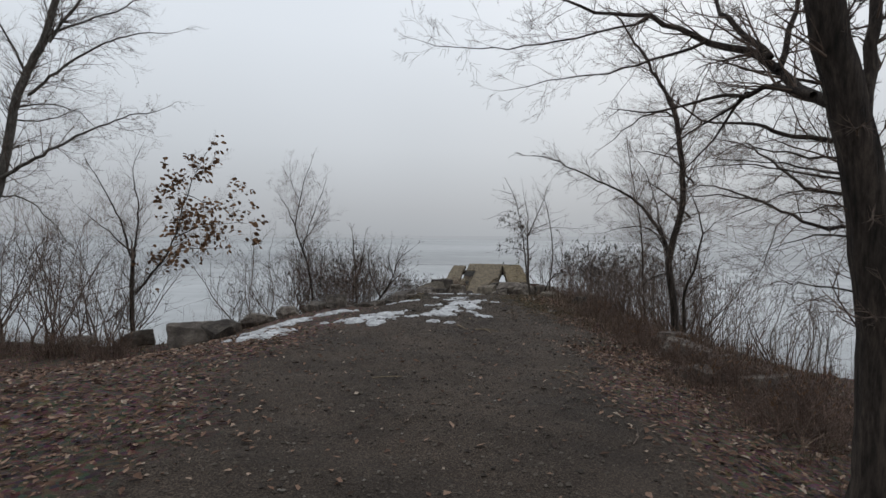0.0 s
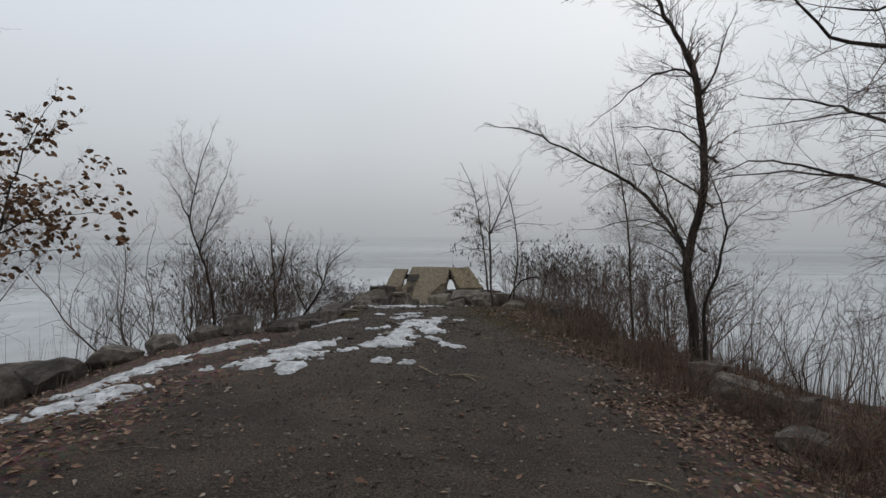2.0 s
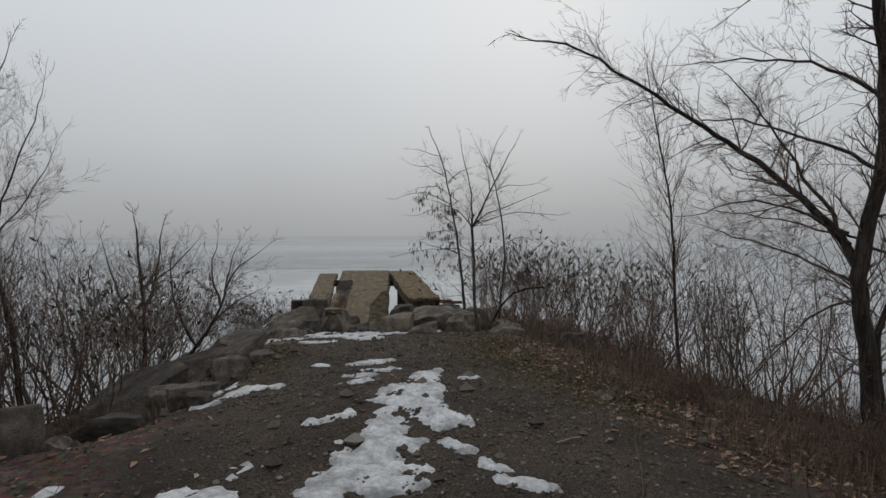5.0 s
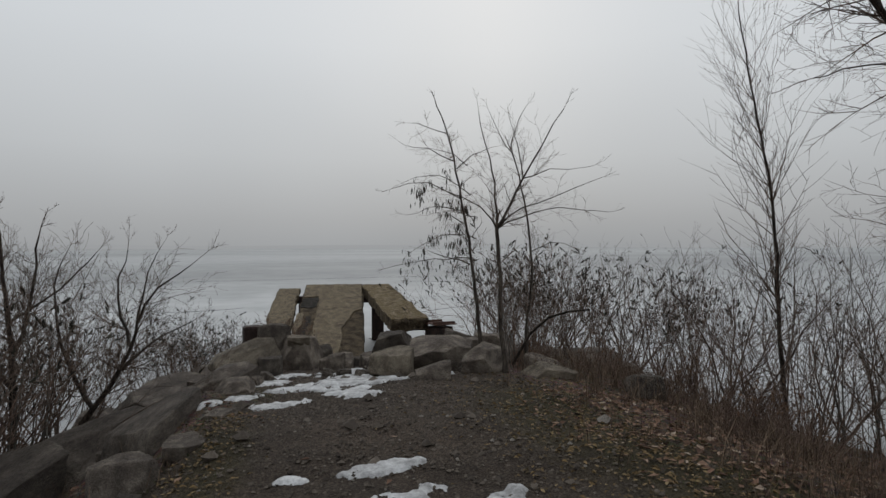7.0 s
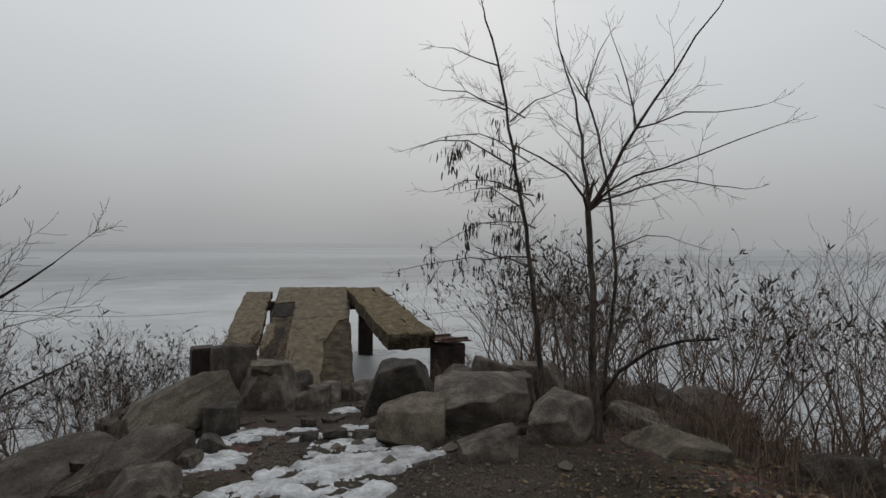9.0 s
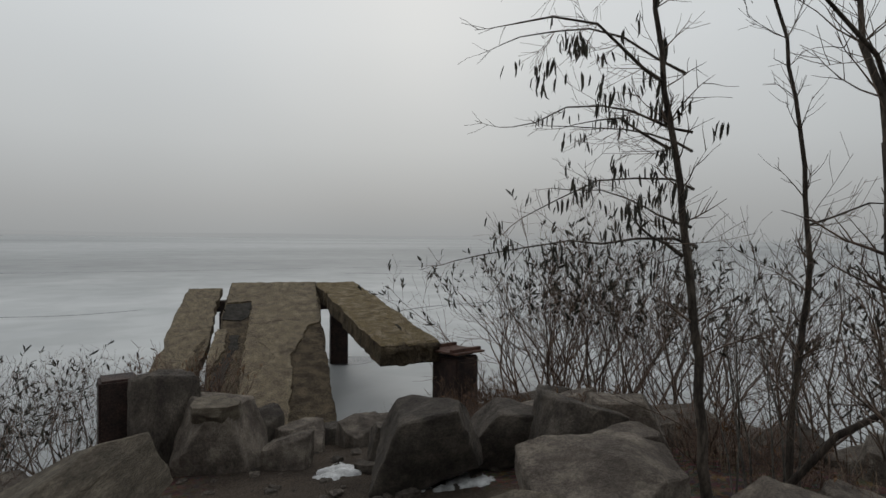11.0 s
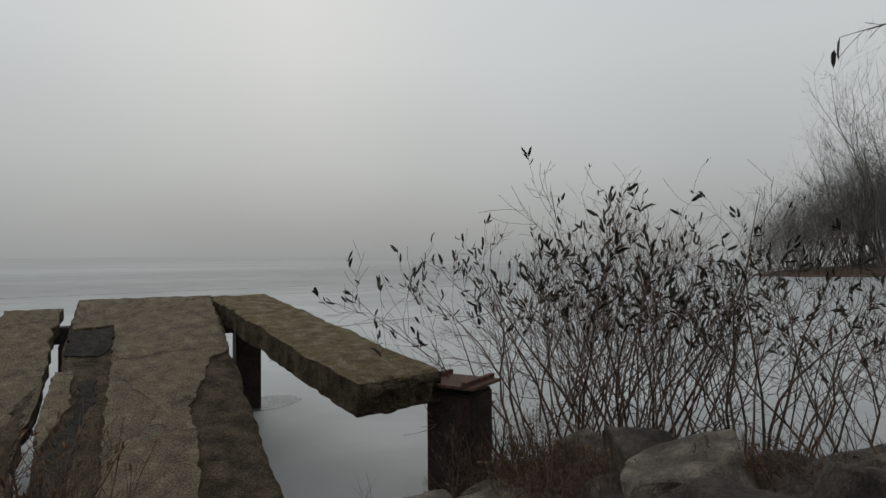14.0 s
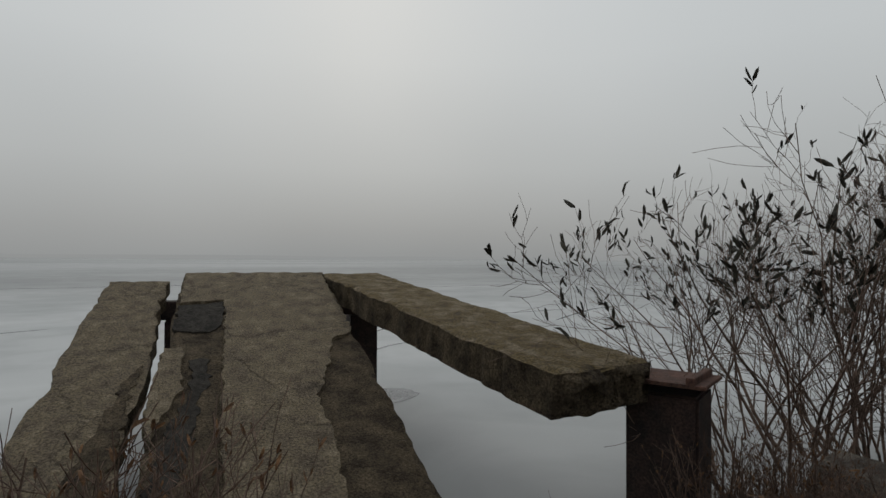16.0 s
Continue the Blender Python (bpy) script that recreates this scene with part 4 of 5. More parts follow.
def bush_parts(seed, stems, height, spread, leaves, leaf_size, level=1, kids=5, crook=0.2):
    """The meshes of one bush: fanning stems that fork into a round crown, its shoots and, where it keeps them, its leaves."""
    rng = random.Random(seed)
    stem, fine = Wood(), Wood()
    for k in range(stems):
        a, s = 2.4 * k + rng.uniform(-0.5, 0.5), spread * rng.uniform(0.08, 0.95)
        out = rng.uniform(0.03, 0.3)
        foot = Vector((math.cos(a) * out, math.sin(a) * out, -0.15))
        h = height * rng.uniform(0.72, 1.08) * (1.05 - 0.12 * s)
        way = Vector((math.cos(a) * s, math.sin(a) * s, 1)).normalized()
        r0 = rng.uniform(0.007, 0.017)
        pts, radii, p = [foot], [r0], foot.copy()
        n = 8
        for i in range(n):
            way = (rand_dir(rng, way, rng.uniform(0.02, crook)) + Vector((0, 0, 0.1))).normalized()
            p = p + way * (h / n)
            pts.append(p)
            radii.append(max(0.002, r0 * (1 - 0.88 * (i + 1) / n)))
        stem.tube(pts, radii, 5)
        shoots = rng.randint(6, 9)
        for q in range(shoots):
            f = 0.34 + 0.64 * (q + rng.random()) / shoots
            i = min(n - 1, int(f * n))
            d = rand_dir(rng, (pts[i + 1] - pts[i]).normalized(), rng.uniform(0.45, 0.95))
            twig(fine, rng, pts[i].lerp(pts[i + 1], f * n - i), d, h * (0.5 - 0.32 * f) * rng.uniform(0.6, 1.25), max(0.002, radii[i] * 0.55), level, kids, 0.3, crook * 1.2)
        fine.tips.append((pts[-1], way))
    spots = []
    for p, d in fine.tips:
        if leaves and p.z > height * 0.5 and rng.random() < leaves:
            for _ in range(rng.randint(1, 4)):
                spots.append((p - d * rng.uniform(0, 0.12), d))
    return stem, fine, spots, rng


def bush(name, label, seed, stems, height, spread, leaves=0.0, leaf_size=0.045, mat=None, twig_mat=None, leaf_mat=None, group="", level=1, kids=5, crook=0.2):
    root = tagged(new(name), label, "bush", group)
    stem, fine, spots, rng = bush_parts(seed, stems, height, spread, leaves, leaf_size, level, kids, crook)
    tagged(part("stem_clump", stem.mesh("stem_clump", mat or BARK), root), kind="stuff")
    tagged(part("twig_crown", fine.mesh("twig_crown", twig_mat or TWIG), root), kind="stuff")
    if spots:
        tagged(part("foliage", leaf_mesh("foliage", spots, rng, leaf_size, 0.13, leaf_mat or DARK_LEAF, -0.2), root, "shrivelled dark leaves"), kind="stuff")
    return root


# ---- the trees ----
forked_tree, forked_tips = build_tree("bare_tree", "dark bare tree forking into crooked boughs on the bank", (5.65, 10.45, -0.73), [
    ([(0.09, -0.01, -0.08), (-0.01, 0, 0.86), (-0.09, 0.01, 1.83), (0.13, -0.01, 2.75), (0.13, -0.01, 3.44), (0.06, -0.01, 4.13), (-0.03, 0, 4.68)], 0.0864, 0.0492),
    ([(-0.03, 0, 4.65), (-0.24, 0.02, 5.16), (-0.56, 0.06, 5.78), (-0.84, 0.09, 6.19), (-1.19, 0.12, 6.74)], 0.0459, 0.0164),
    ([(-0.09, 0.01, 1.77), (-0.21, 0.56, 2.46), (-0.62, 1.13, 3.11), (-1.5, 1.07, 3.53), (-2.36, 1.02, 3.92), (-2.81, 1, 4.01)], 0.0451, 0.0098),
    ([(-0.23, 0.02, 2.08), (-0.15, 0.6, 2.69), (-0.2, 1.2, 3.52), (-0.31, 1.41, 3.85)], 0.023, 0.0066),
    ([(-0.2, 0.02, 1.98), (-0.26, 0.44, 2.27), (-0.49, 0.84, 2.44), (-1.39, 0.65, 2.26)], 0.018, 0.0049),
    ([(-0.16, 0.02, 1.63), (0.05, 0.89, 1.85), (-0.21, 1.86, 2.14)], 0.018, 0.0049),
    ([(0.05, -0.01, 4.6), (-0.22, -0.05, 4.72), (-0.57, -0.09, 4.7), (-0.95, -0.13, 4.46), (-1.38, -0.16, 4.09)], 0.0246, 0.0066),
    ([(0.08, -0.01, 4.37), (0.32, 0.07, 4.73), (0.53, 0.15, 5.33)], 0.023, 0.0098),
    ([(0.27, 0.07, -0.11), (0.26, 0.11, 0.84), (0.32, 0.14, 1.23), (0.48, 0.15, 1.69), (0.6, 0.17, 2.27), (0.55, 0.21, 2.7), (0.42, 0.26, 3.07)], 0.0451, 0.0098),
    ([(0.65, 0.24, 2.27), (0.91, 0.31, 2.5), (1.28, 0.37, 2.73)], 0.0115, 0.0041),
    ([(-0.15, 0.02, 1.46), (-0.48, 0.19, 1.27), (-0.88, 0.34, 0.81)], 0.0131, 0.0033),
    ([(0.3, 0, 2.6), (0.15, 0.8, 3.1), (-0.1, 1.7, 3.5), (-0.2, 2.6, 3.6)], 0.0246, 0.0049),
    ([(0.35, 0, 3.3), (0.1, 1, 4), (-0.4, 2.2, 4.3)], 0.0246, 0.0049),
    ([(0.2, 0, 1.9), (0.1, 0.9, 2.2), (-0.3, 1.9, 2.4)], 0.0164, 0.0033),
], 31, BARK, TWIG, 13, 0.72, 2, 4, 0.08)
triol_tree, triol_tips = build_tree("young_tree", "slim young tree with shrivelled hanging leaves among boulders", (2.93, 16.05, -0.52), [
    ([(0.18, -0.06, 0.29), (0.08, -0.03, 1.35), (-0.01, 0, 2.04), (-0.11, 0.02, 2.6), (-0.2, -0.03, 3.0), (-0.34, -0.14, 3.34), (-0.5, -0.26, 3.62)], 0.0361, 0.0072),
    ([(-0.07, 0.02, 2.44), (-0.57, -0.03, 2.65), (-1.02, -0.09, 2.56)], 0.0108, 0.0036),
    ([(-0.2, -0.02, 2.95), (-0.5, 0.23, 3.15), (-0.8, 0.4, 3.22)], 0.009, 0.0027),
    ([(-0.15, 0.0, 2.85), (0.05, -0.12, 3.02), (0.22, -0.26, 3.1)], 0.0081, 0.0027),
    ([(0.03, -0.01, 1.55), (-0.31, -0.16, 1.66), (-0.59, -0.34, 1.72)], 0.0117, 0.0036),
    ([(-0.04, 0.01, 2.1), (-0.22, 0.18, 2.27), (-0.4, 0.34, 2.26)], 0.009, 0.0027),
    ([(-0.33, -0.13, 3.3), (-0.58, -0.1, 3.38), (-0.8, -0.06, 3.42)], 0.0072, 0.0027),
    ([(0.1, 0, 2.2), (-0.3, 0.25, 2.35), (-0.7, 0.5, 2.25)], 0.0081, 0.0027),
    ([(0.05, 0, 2.5), (-0.3, 0.35, 2.8), (-0.7, 0.65, 2.75)], 0.0081, 0.0027),
    ([(0.12, 0, 1.9), (-0.3, 0.25, 1.95), (-0.65, 0.45, 1.75)], 0.0081, 0.0027),
    ([(0.14, 0, 1.6), (-0.4, 0.4, 1.62), (-0.95, 0.7, 1.5)], 0.0099, 0.0027),
    ([(0, 0, 2.9), (-0.2, 0.5, 3.2), (-0.45, 0.9, 3.25)], 0.0081, 0.0027),
    ([(0.1, 0, 2.1), (0.1, 0.5, 2.3), (-0.1, 1, 2.4)], 0.0081, 0.0027),
    ([(0.1, 0, 1.7), (0.2, 0.6, 1.9), (0.05, 1.2, 2)], 0.009, 0.0027),
], 32, BARK_BROWN, TWIG, 9, 0.36, 1, 4, 0.12, opening=(0.7, 1.2))
triom_tree, triom_tips = build_tree("young_tree", "slim young tree with a wide forked crown among boulders", (3.11, 15.08, -0.37), [
    ([(-0.02, 0.01, 0.25), (-0.06, 0.02, 0.62), (-0.08, 0.02, 1.42), (-0.11, 0.04, 1.85)], 0.0324, 0.0225),
    ([(-0.11, 0.04, 1.85), (-0.08, 0.13, 2.25), (-0.14, 0.2, 2.75), (-0.24, 0.3, 3.3)], 0.0165, 0.0037),
    ([(-0.11, 0.04, 1.85), (-0.35, -0.04, 2.09), (-0.74, -0.08, 2.27)], 0.0135, 0.0045),
    ([(-0.11, 0.04, 1.85), (0.02, -0.07, 2.15), (0.13, -0.2, 2.44), (0.27, -0.42, 2.8), (0.42, -0.66, 3.16)], 0.021, 0.0045),
    ([(-0.09, 0.03, 1.88), (0.11, -0.21, 2.09), (0.42, -0.48, 2.23), (0.77, -0.77, 2.38)], 0.012, 0.003),
    ([(-0.09, 0.03, 1.86), (0.4, 0.05, 2.06), (0.9, 0.06, 2.11), (1.43, 0.07, 2.08)], 0.0112, 0.003),
    ([(0.13, -0.2, 2.44), (0.36, -0.4, 2.5), (0.68, -0.7, 2.52)], 0.0083, 0.0023),
    ([(0.13, -0.2, 2.46), (0.1, -0.11, 2.8), (0.04, -0.03, 3.15)], 0.0075, 0.0023),
], 33, BARK_BROWN, TWIG, 10, 0.4, 1, 4, 0.15, opening=(0.6, 1.15))
trior_tree, trior_tips = build_tree("young_tree", "slim straight young tree beside its forked neighbour", (3.75, 16.0, -0.51), [
    ([(-0.01, 0, 0), (0.02, -0.01, 0.57), (0.1, -0.03, 1.33), (0.05, -0.02, 2.05), (-0.07, 0.02, 2.77), (-0.17, 0.06, 3.13)], 0.027, 0.0088),
    ([(-0.17, 0.06, 3.13), (-0.15, 0.05, 3.34), (0.02, -0.01, 3.73)], 0.0096, 0.0032),
    ([(-0.15, 0.05, 3.08), (-0.34, 0.11, 3.36), (-0.45, 0.14, 3.64)], 0.008, 0.0024),
    ([(0.08, -0.03, 1.71), (0.28, -0.25, 1.83), (0.49, -0.47, 1.77)], 0.008, 0.0024),
], 34, BARK_BROWN, TWIG, 10, 0.38, 1, 4, 0.2, opening=(0.6, 1.15))
thin_tree, thin_tips = build_tree("slender_tree", "tall slender tree with upright fine twigs on the bank", (6.0, 13.95, -0.78), [
    ([(0.1, -0.03, -0.22), (0.01, 0, 1.02), (-0.02, 0.01, 1.95), (-0.11, 0.03, 2.88), (-0.23, 0.07, 3.5), (-0.33, 0.1, 4.1), (-0.43, 0.13, 4.75)], 0.036, 0.006),
], 35, BARK, TWIG, 13, 1.15, 1, 6, 0.28, opening=(0.4, 0.75))
lf_tree, lf_tips = build_tree("young_tree", "young bare tree rising from shoreline bushes", (-3.25, 13.4, -1.28), [
    ([(0.45, -0.05, 0.44), (0.29, -0.03, 1.69), (0.07, -0.01, 2.39), (-0.12, 0.01, 2.95), (0.01, 0, 3.65), (0.13, -0.01, 4.2), (0.29, -0.03, 4.59)], 0.045, 0.006),
    ([(0.11, -0.01, 2.35), (0.22, -0.12, 2.71), (0.53, -0.25, 3.47), (0.84, -0.39, 4.15)], 0.018, 0.004),
    ([(-0.12, 0.01, 2.95), (-0.49, 0.2, 3.59), (-0.81, 0.38, 3.93)], 0.015, 0.004),
    ([(0.01, 0, 3.65), (-0.22, -0.08, 4.14), (-0.21, -0.18, 4.56)], 0.01, 0.003),
    ([(0, 0, 2.44), (0.32, 0.17, 2.9), (0.56, 0.34, 3.48)], 0.014, 0.004),
], 36, BARK, TWIG, 12, 0.7, 2, 4, 0.3)
oak_tree, oak_tips = build_tree("young_oak", "small many-stemmed oak with withered brown leaves", (-6.32, 10.9, -1.84), [
    ([(0.01, 0, 0.83), (-0.02, 0, 1.88), (0.01, 0, 2.66)], 0.06, 0.045),
    ([(0.08, 0.01, 1.88), (0.9, 0, 2.93), (1.26, -0.05, 3.97), (1.62, -0.1, 4.73), (1.85, -0.16, 5.1)], 0.032, 0.006),
    ([(1.1, -0.11, 3.19), (1.81, -0.21, 3.45), (2.76, -0.28, 3.52)], 0.014, 0.004),
    ([(1.35, -0.09, 4.15), (1.96, 0.15, 3.92), (2.19, 0.37, 4.1)], 0.01, 0.003),
    ([(0.01, 0, 2.53), (-0.31, 0.08, 3.44), (-0.84, 0.13, 4.36), (-1.31, 0.2, 5.03)], 0.03, 0.006),
    ([(0.01, 0, 2.66), (0.04, 0.17, 3.71), (-0.2, 0.32, 4.78), (-0.11, 0.49, 5.34)], 0.028, 0.005),
    ([(-0.12, -0.01, 2.92), (-0.56, -0.24, 3.43), (-0.92, -0.47, 3.8)], 0.018, 0.005),
    ([(0.85, -0.13, 2.74), (1.59, -0.28, 2.95), (2.25, -0.42, 2.96)], 0.012, 0.004),
], 37, BARK, TWIG, 11, 0.75, 2, 4, 0.3)
leftbig_tree, leftbig_tips = build_tree("bare_tree", "leaning grey-barked tree with long drooping boughs", (-8.2, 9.4, -0.9), [
    ([(-0.84, -0.07, 0.58), (-0.31, -0.02, 2.21), (0.1, 0.01, 3.61), (0.36, 0.03, 4.97), (0.68, 0.05, 5.75), (0.99, 0.08, 6.37), (1.18, 0.09, 7.07), (1.5, 0.12, 8.1)], 0.13, 0.06),
    ([(0.63, 0.05, 5.14), (1.33, -0.05, 5.56), (2.14, -0.13, 5.97), (2.91, -0.22, 6.19), (3.89, -0.3, 6.2)], 0.035, 0.006),
    ([(-0.01, 0, 3.35), (0.92, -0.13, 3.82), (1.91, -0.25, 4.22), (2.79, -0.38, 4.52), (3.79, -0.5, 4.67)], 0.045, 0.006),
    ([(1.02, 0.08, 6.33), (1.92, 0.25, 6.77), (2.33, 0.38, 6.94), (2.86, 0.53, 7.33)], 0.03, 0.008),
    ([(1.05, 0.08, 6.21), (1.61, 0.23, 7.12), (2.1, 0.37, 7.86)], 0.04, 0.02),
    ([(-0.13, -0.01, 3.08), (0.62, -0.08, 3.02), (1.27, -0.17, 2.57), (1.85, -0.26, 2.01)], 0.022, 0.004),
    ([(0.4, 0.03, 4.88), (0.87, 0.2, 4.98), (1.47, 0.38, 4.84), (1.96, 0.56, 4.28)], 0.02, 0.004),
    ([(0.57, 0.05, 5.57), (0.3, -0.13, 6.32), (-0.01, -0.3, 6.93)], 0.03, 0.01),
    ([(0.28, 0.02, 4.65), (0.61, 0.35, 4.66), (1.34, 0.71, 5.03)], 0.018, 0.004),
], 38, BARK_GREY, TWIG, 10, 0.9, 2, 4, 0.02)
big_tree, big_tips = build_tree("bare_tree", "stout dark tree trunk with low spreading boughs", (4.5, 2.75, -0.49), [
    ([(-0.05, 0, -0.13), (-0.07, -0.01, 0.48), (-0.08, -0.01, 1.09), (-0.14, -0.01, 1.8), (-0.26, -0.02, 2.54), (-0.44, -0.03, 3.17), (-0.54, -0.04, 3.61), (-0.63, -0.05, 4.2)], 0.148, 0.11),
    ([(-0.41, -0.03, 2.78), (-0.42, 0.37, 2.98), (-0.5, 0.76, 3.36), (-0.77, 1.14, 3.62), (-1.19, 1.51, 3.97), (-1.62, 1.88, 4.22), (-2.24, 2.23, 4.61)], 0.0464, 0.0072),
    ([(-0.56, -0.04, 2.84), (-0.62, 0.27, 2.97), (-0.69, 0.59, 3.02), (-0.86, 0.9, 3.06), (-1.2, 1.19, 3), (-1.39, 1.5, 3.11)], 0.0288, 0.0056),
    ([(-0.66, 0.65, 3.04), (-0.71, 1.01, 2.96), (-0.87, 1.37, 2.87), (-0.95, 1.73, 2.71)], 0.0176, 0.004),
    ([(-0.69, 0.6, 3.03), (-0.66, 0.92, 2.97), (-0.69, 1.23, 2.81), (-0.87, 1.54, 2.43)], 0.016, 0.004),
    ([(-0.54, 0.56, 3.28), (-0.63, 0.89, 3.62), (-0.72, 1.21, 4.01), (-0.71, 1.55, 4.48)], 0.032, 0.012),
    ([(-0.48, 0.56, 3.18), (-0.24, 0.78, 3.73), (-0.09, 1, 4.18)], 0.028, 0.012),
    ([(-0.2, -0.02, 2.29), (-0.06, 0.6, 2.41), (-0.08, 1.2, 2.56), (-0.51, 1.77, 2.7)], 0.016, 0.0032),
    ([(-0.14, -0.01, 1.91), (-0.24, 0.48, 1.93), (-0.27, 0.98, 1.82)], 0.0112, 0.0024),
    ([(-0.11, -0.01, 1.54), (-0.11, 0.69, 1.54), (-0.05, 1.4, 1.5)], 0.0096, 0.0024),
    ([(-1.19, 1.51, 3.97), (-2.01, 1.78, 3.87), (-2.78, 2.05, 3.9), (-3.52, 2.33, 4.12)], 0.0128, 0.0024),
    ([(-0.17, 0.09, 2.56), (-0.05, 0.2, 3.09), (0.04, 0.3, 3.6), (0.1, 0.41, 4.13)], 0.048, 0.036),
    ([(-0.87, 0.93, 3.55), (-1.19, 1.44, 3.55), (-1.61, 1.95, 3.6), (-2.46, 2.41, 3.56)], 0.016, 0.0024),
], 39, BARK, TWIG, 8, 0.62, 2, 4, 0.06)
right_tree, right_tips = build_tree("bare_tree", "dark crooked tree spreading boughs over the bank", (7.6, 6.7, -1.16), [
    ([(-0.18, 0, 0.98), (-0.25, 0, 2.12), (-0.44, 0, 3.08), (-0.68, 0, 3.81), (-0.86, 0, 4.43), (-0.98, 0, 5.16)], 0.108, 0.048),
    ([(-0.68, 0, 3.81), (-1.82, -0.13, 3.97), (-2.13, -0.26, 4.06), (-2.49, -0.39, 4.07), (-3.05, -0.52, 4.08), (-3.38, -0.65, 4.28), (-3.65, -0.78, 4.43)], 0.048, 0.0048),
    ([(-0.85, 0, 4.32), (-1.59, 0.16, 4.57), (-1.7, 0.31, 4.77), (-1.83, 0.46, 4.74), (-2.16, 0.61, 4.82)], 0.04, 0.0064),
    ([(-0.47, 0, 3.36), (-1.82, -0.14, 3.5), (-2.42, -0.29, 3.55), (-2.99, -0.44, 3.51), (-3.59, -0.58, 3.38)], 0.024, 0.0032),
    ([(-0.44, 0, 3.08), (-1.38, 0.17, 3.27), (-1.83, 0.34, 3.11), (-2.45, 0.51, 2.81)], 0.02, 0.0032),
    ([(-0.44, 0, 3.14), (-1.76, -0.16, 2.89), (-2.11, -0.32, 2.4), (-2.44, -0.49, 1.84)], 0.0176, 0.0024),
    ([(-0.89, 0, 4.6), (-2.14, -0.19, 4.79), (-2.71, -0.39, 4.85)], 0.032, 0.008),
    ([(-0.62, 0, 3.64), (-2.07, -0.39, 3.71), (-2.68, -0.79, 3.76), (-3.11, -1.19, 3.56)], 0.024, 0.0048),
    ([(-0.34, 0, 2.6), (-0.8, 0, 2.75), (-1.4, 0, 2.8), (-1.7, 1, 3.2), (-2, 2, 3.5), (-2.2, 2.9, 3.4)], 0.036, 0.0048),
    ([(-0.45, 0, 3.1), (-0.9, 0, 3.2), (-1.5, 0, 3.3), (-1.6, 1.2, 4), (-1.8, 2.4, 4.4)], 0.032, 0.0064),
    ([(-1.7, 0.9, 3.2), (-2.3, 1.7, 3.3), (-2.9, 2.2, 3.2)], 0.0176, 0.0032),
], 40, BARK, TWIG, 6.5, 0.75, 2, 4, 0.04)
lean_tree, lean_tips = build_tree("shrub_tree", "low bare shrub tree leaning over bank boulders", (-1.6, 15.5, -0.85), [
    ([(0.0, 0.0, 0.1), (0.22, -0.1, 0.45), (0.5, -0.25, 0.85), (0.68, -0.38, 1.25), (0.76, -0.46, 1.65), (0.92, -0.58, 2.05)], 0.045, 0.003),
    ([(0.5, -0.25, 0.85), (0.85, -0.1, 1.15), (1.15, 0.1, 1.3)], 0.022, 0.004), ([(0.6, -0.3, 1.1), (0.45, -0.1, 1.6), (0.5, 0.05, 2.1)], 0.02, 0.004),
    ([(0.2, -0.1, 0.45), (-0.1, 0.1, 0.95), (-0.25, 0.2, 1.5), (-0.2, 0.3, 2.0)], 0.026, 0.005), ([(0.7, -0.38, 1.35), (0.95, -0.55, 1.7), (1.25, -0.6, 1.95)], 0.016, 0.004),
], 41, BARK, TWIG, 13, 0.5, 2, 4, 0.2)
upright_tree, upright_tips = build_tree("shrub_tree", "upright shrub tree with a broken leader by the water", (-2.25, 15.7, -1.1), [
    ([(0.0, 0.0, 0.1), (0.02, 0.0, 0.9), (-0.03, 0.0, 1.7), (-0.08, 0.0, 2.2), (-0.1, 0.0, 2.55)], 0.05, 0.012),
    ([(0.0, 0.0, 1.2), (0.22, -0.1, 1.8), (0.32, -0.15, 2.5)], 0.03, 0.008), ([(0.0, 0.0, 0.9), (-0.4, 0.1, 1.5), (-0.6, 0.1, 2.2)], 0.026, 0.006), ([(0.0, 0.0, 1.6), (0.4, 0.2, 1.9), (0.7, 0.3, 2.3)], 0.018, 0.004),
], 42, BARK, TWIG, 12, 0.55, 2, 4, 0.2)
rng = random.Random(5)
# withered oak leaves, thick on the leaning stem, and the hanging leaf bunches of the young tree
oak_spots = [(p, d) for p, d in oak_tips if p.x > 0.4 and p.z > 1.5]
oak_spots = [(p + Vector((rng.gauss(0, 0.07), rng.gauss(0, 0.07), rng.gauss(0, 0.07))), d) for p, d in oak_spots for _ in range(rng.choice((0,) * 24 + (2, 4, 5)))]
tagged(part("foliage", leaf_mesh("foliage", oak_spots, rng, 0.11, 0.32, BROWN_LEAF, 0.7), oak_tree, "withered brown oak leaves"), kind="stuff")
hang = [(p, d) for p, d in triol_tips if 1.5 < p.z < 2.9 and -0.8 < p.x < 0.05]
hang = [(p + Vector((rng.gauss(0, 0.03), rng.gauss(0, 0.03), rng.uniform(-0.06, 0))), Vector((0, 0, -1))) for p, d in hang for _ in range(rng.choice((0, 0, 0, 0, 0, 3, 5)))]
tagged(part("foliage", leaf_mesh("foliage", hang, rng, 0.08, 0.09, DARK_LEAF, 1.8), triol_tree, "shrivelled dark hanging leaves"), kind="stuff")


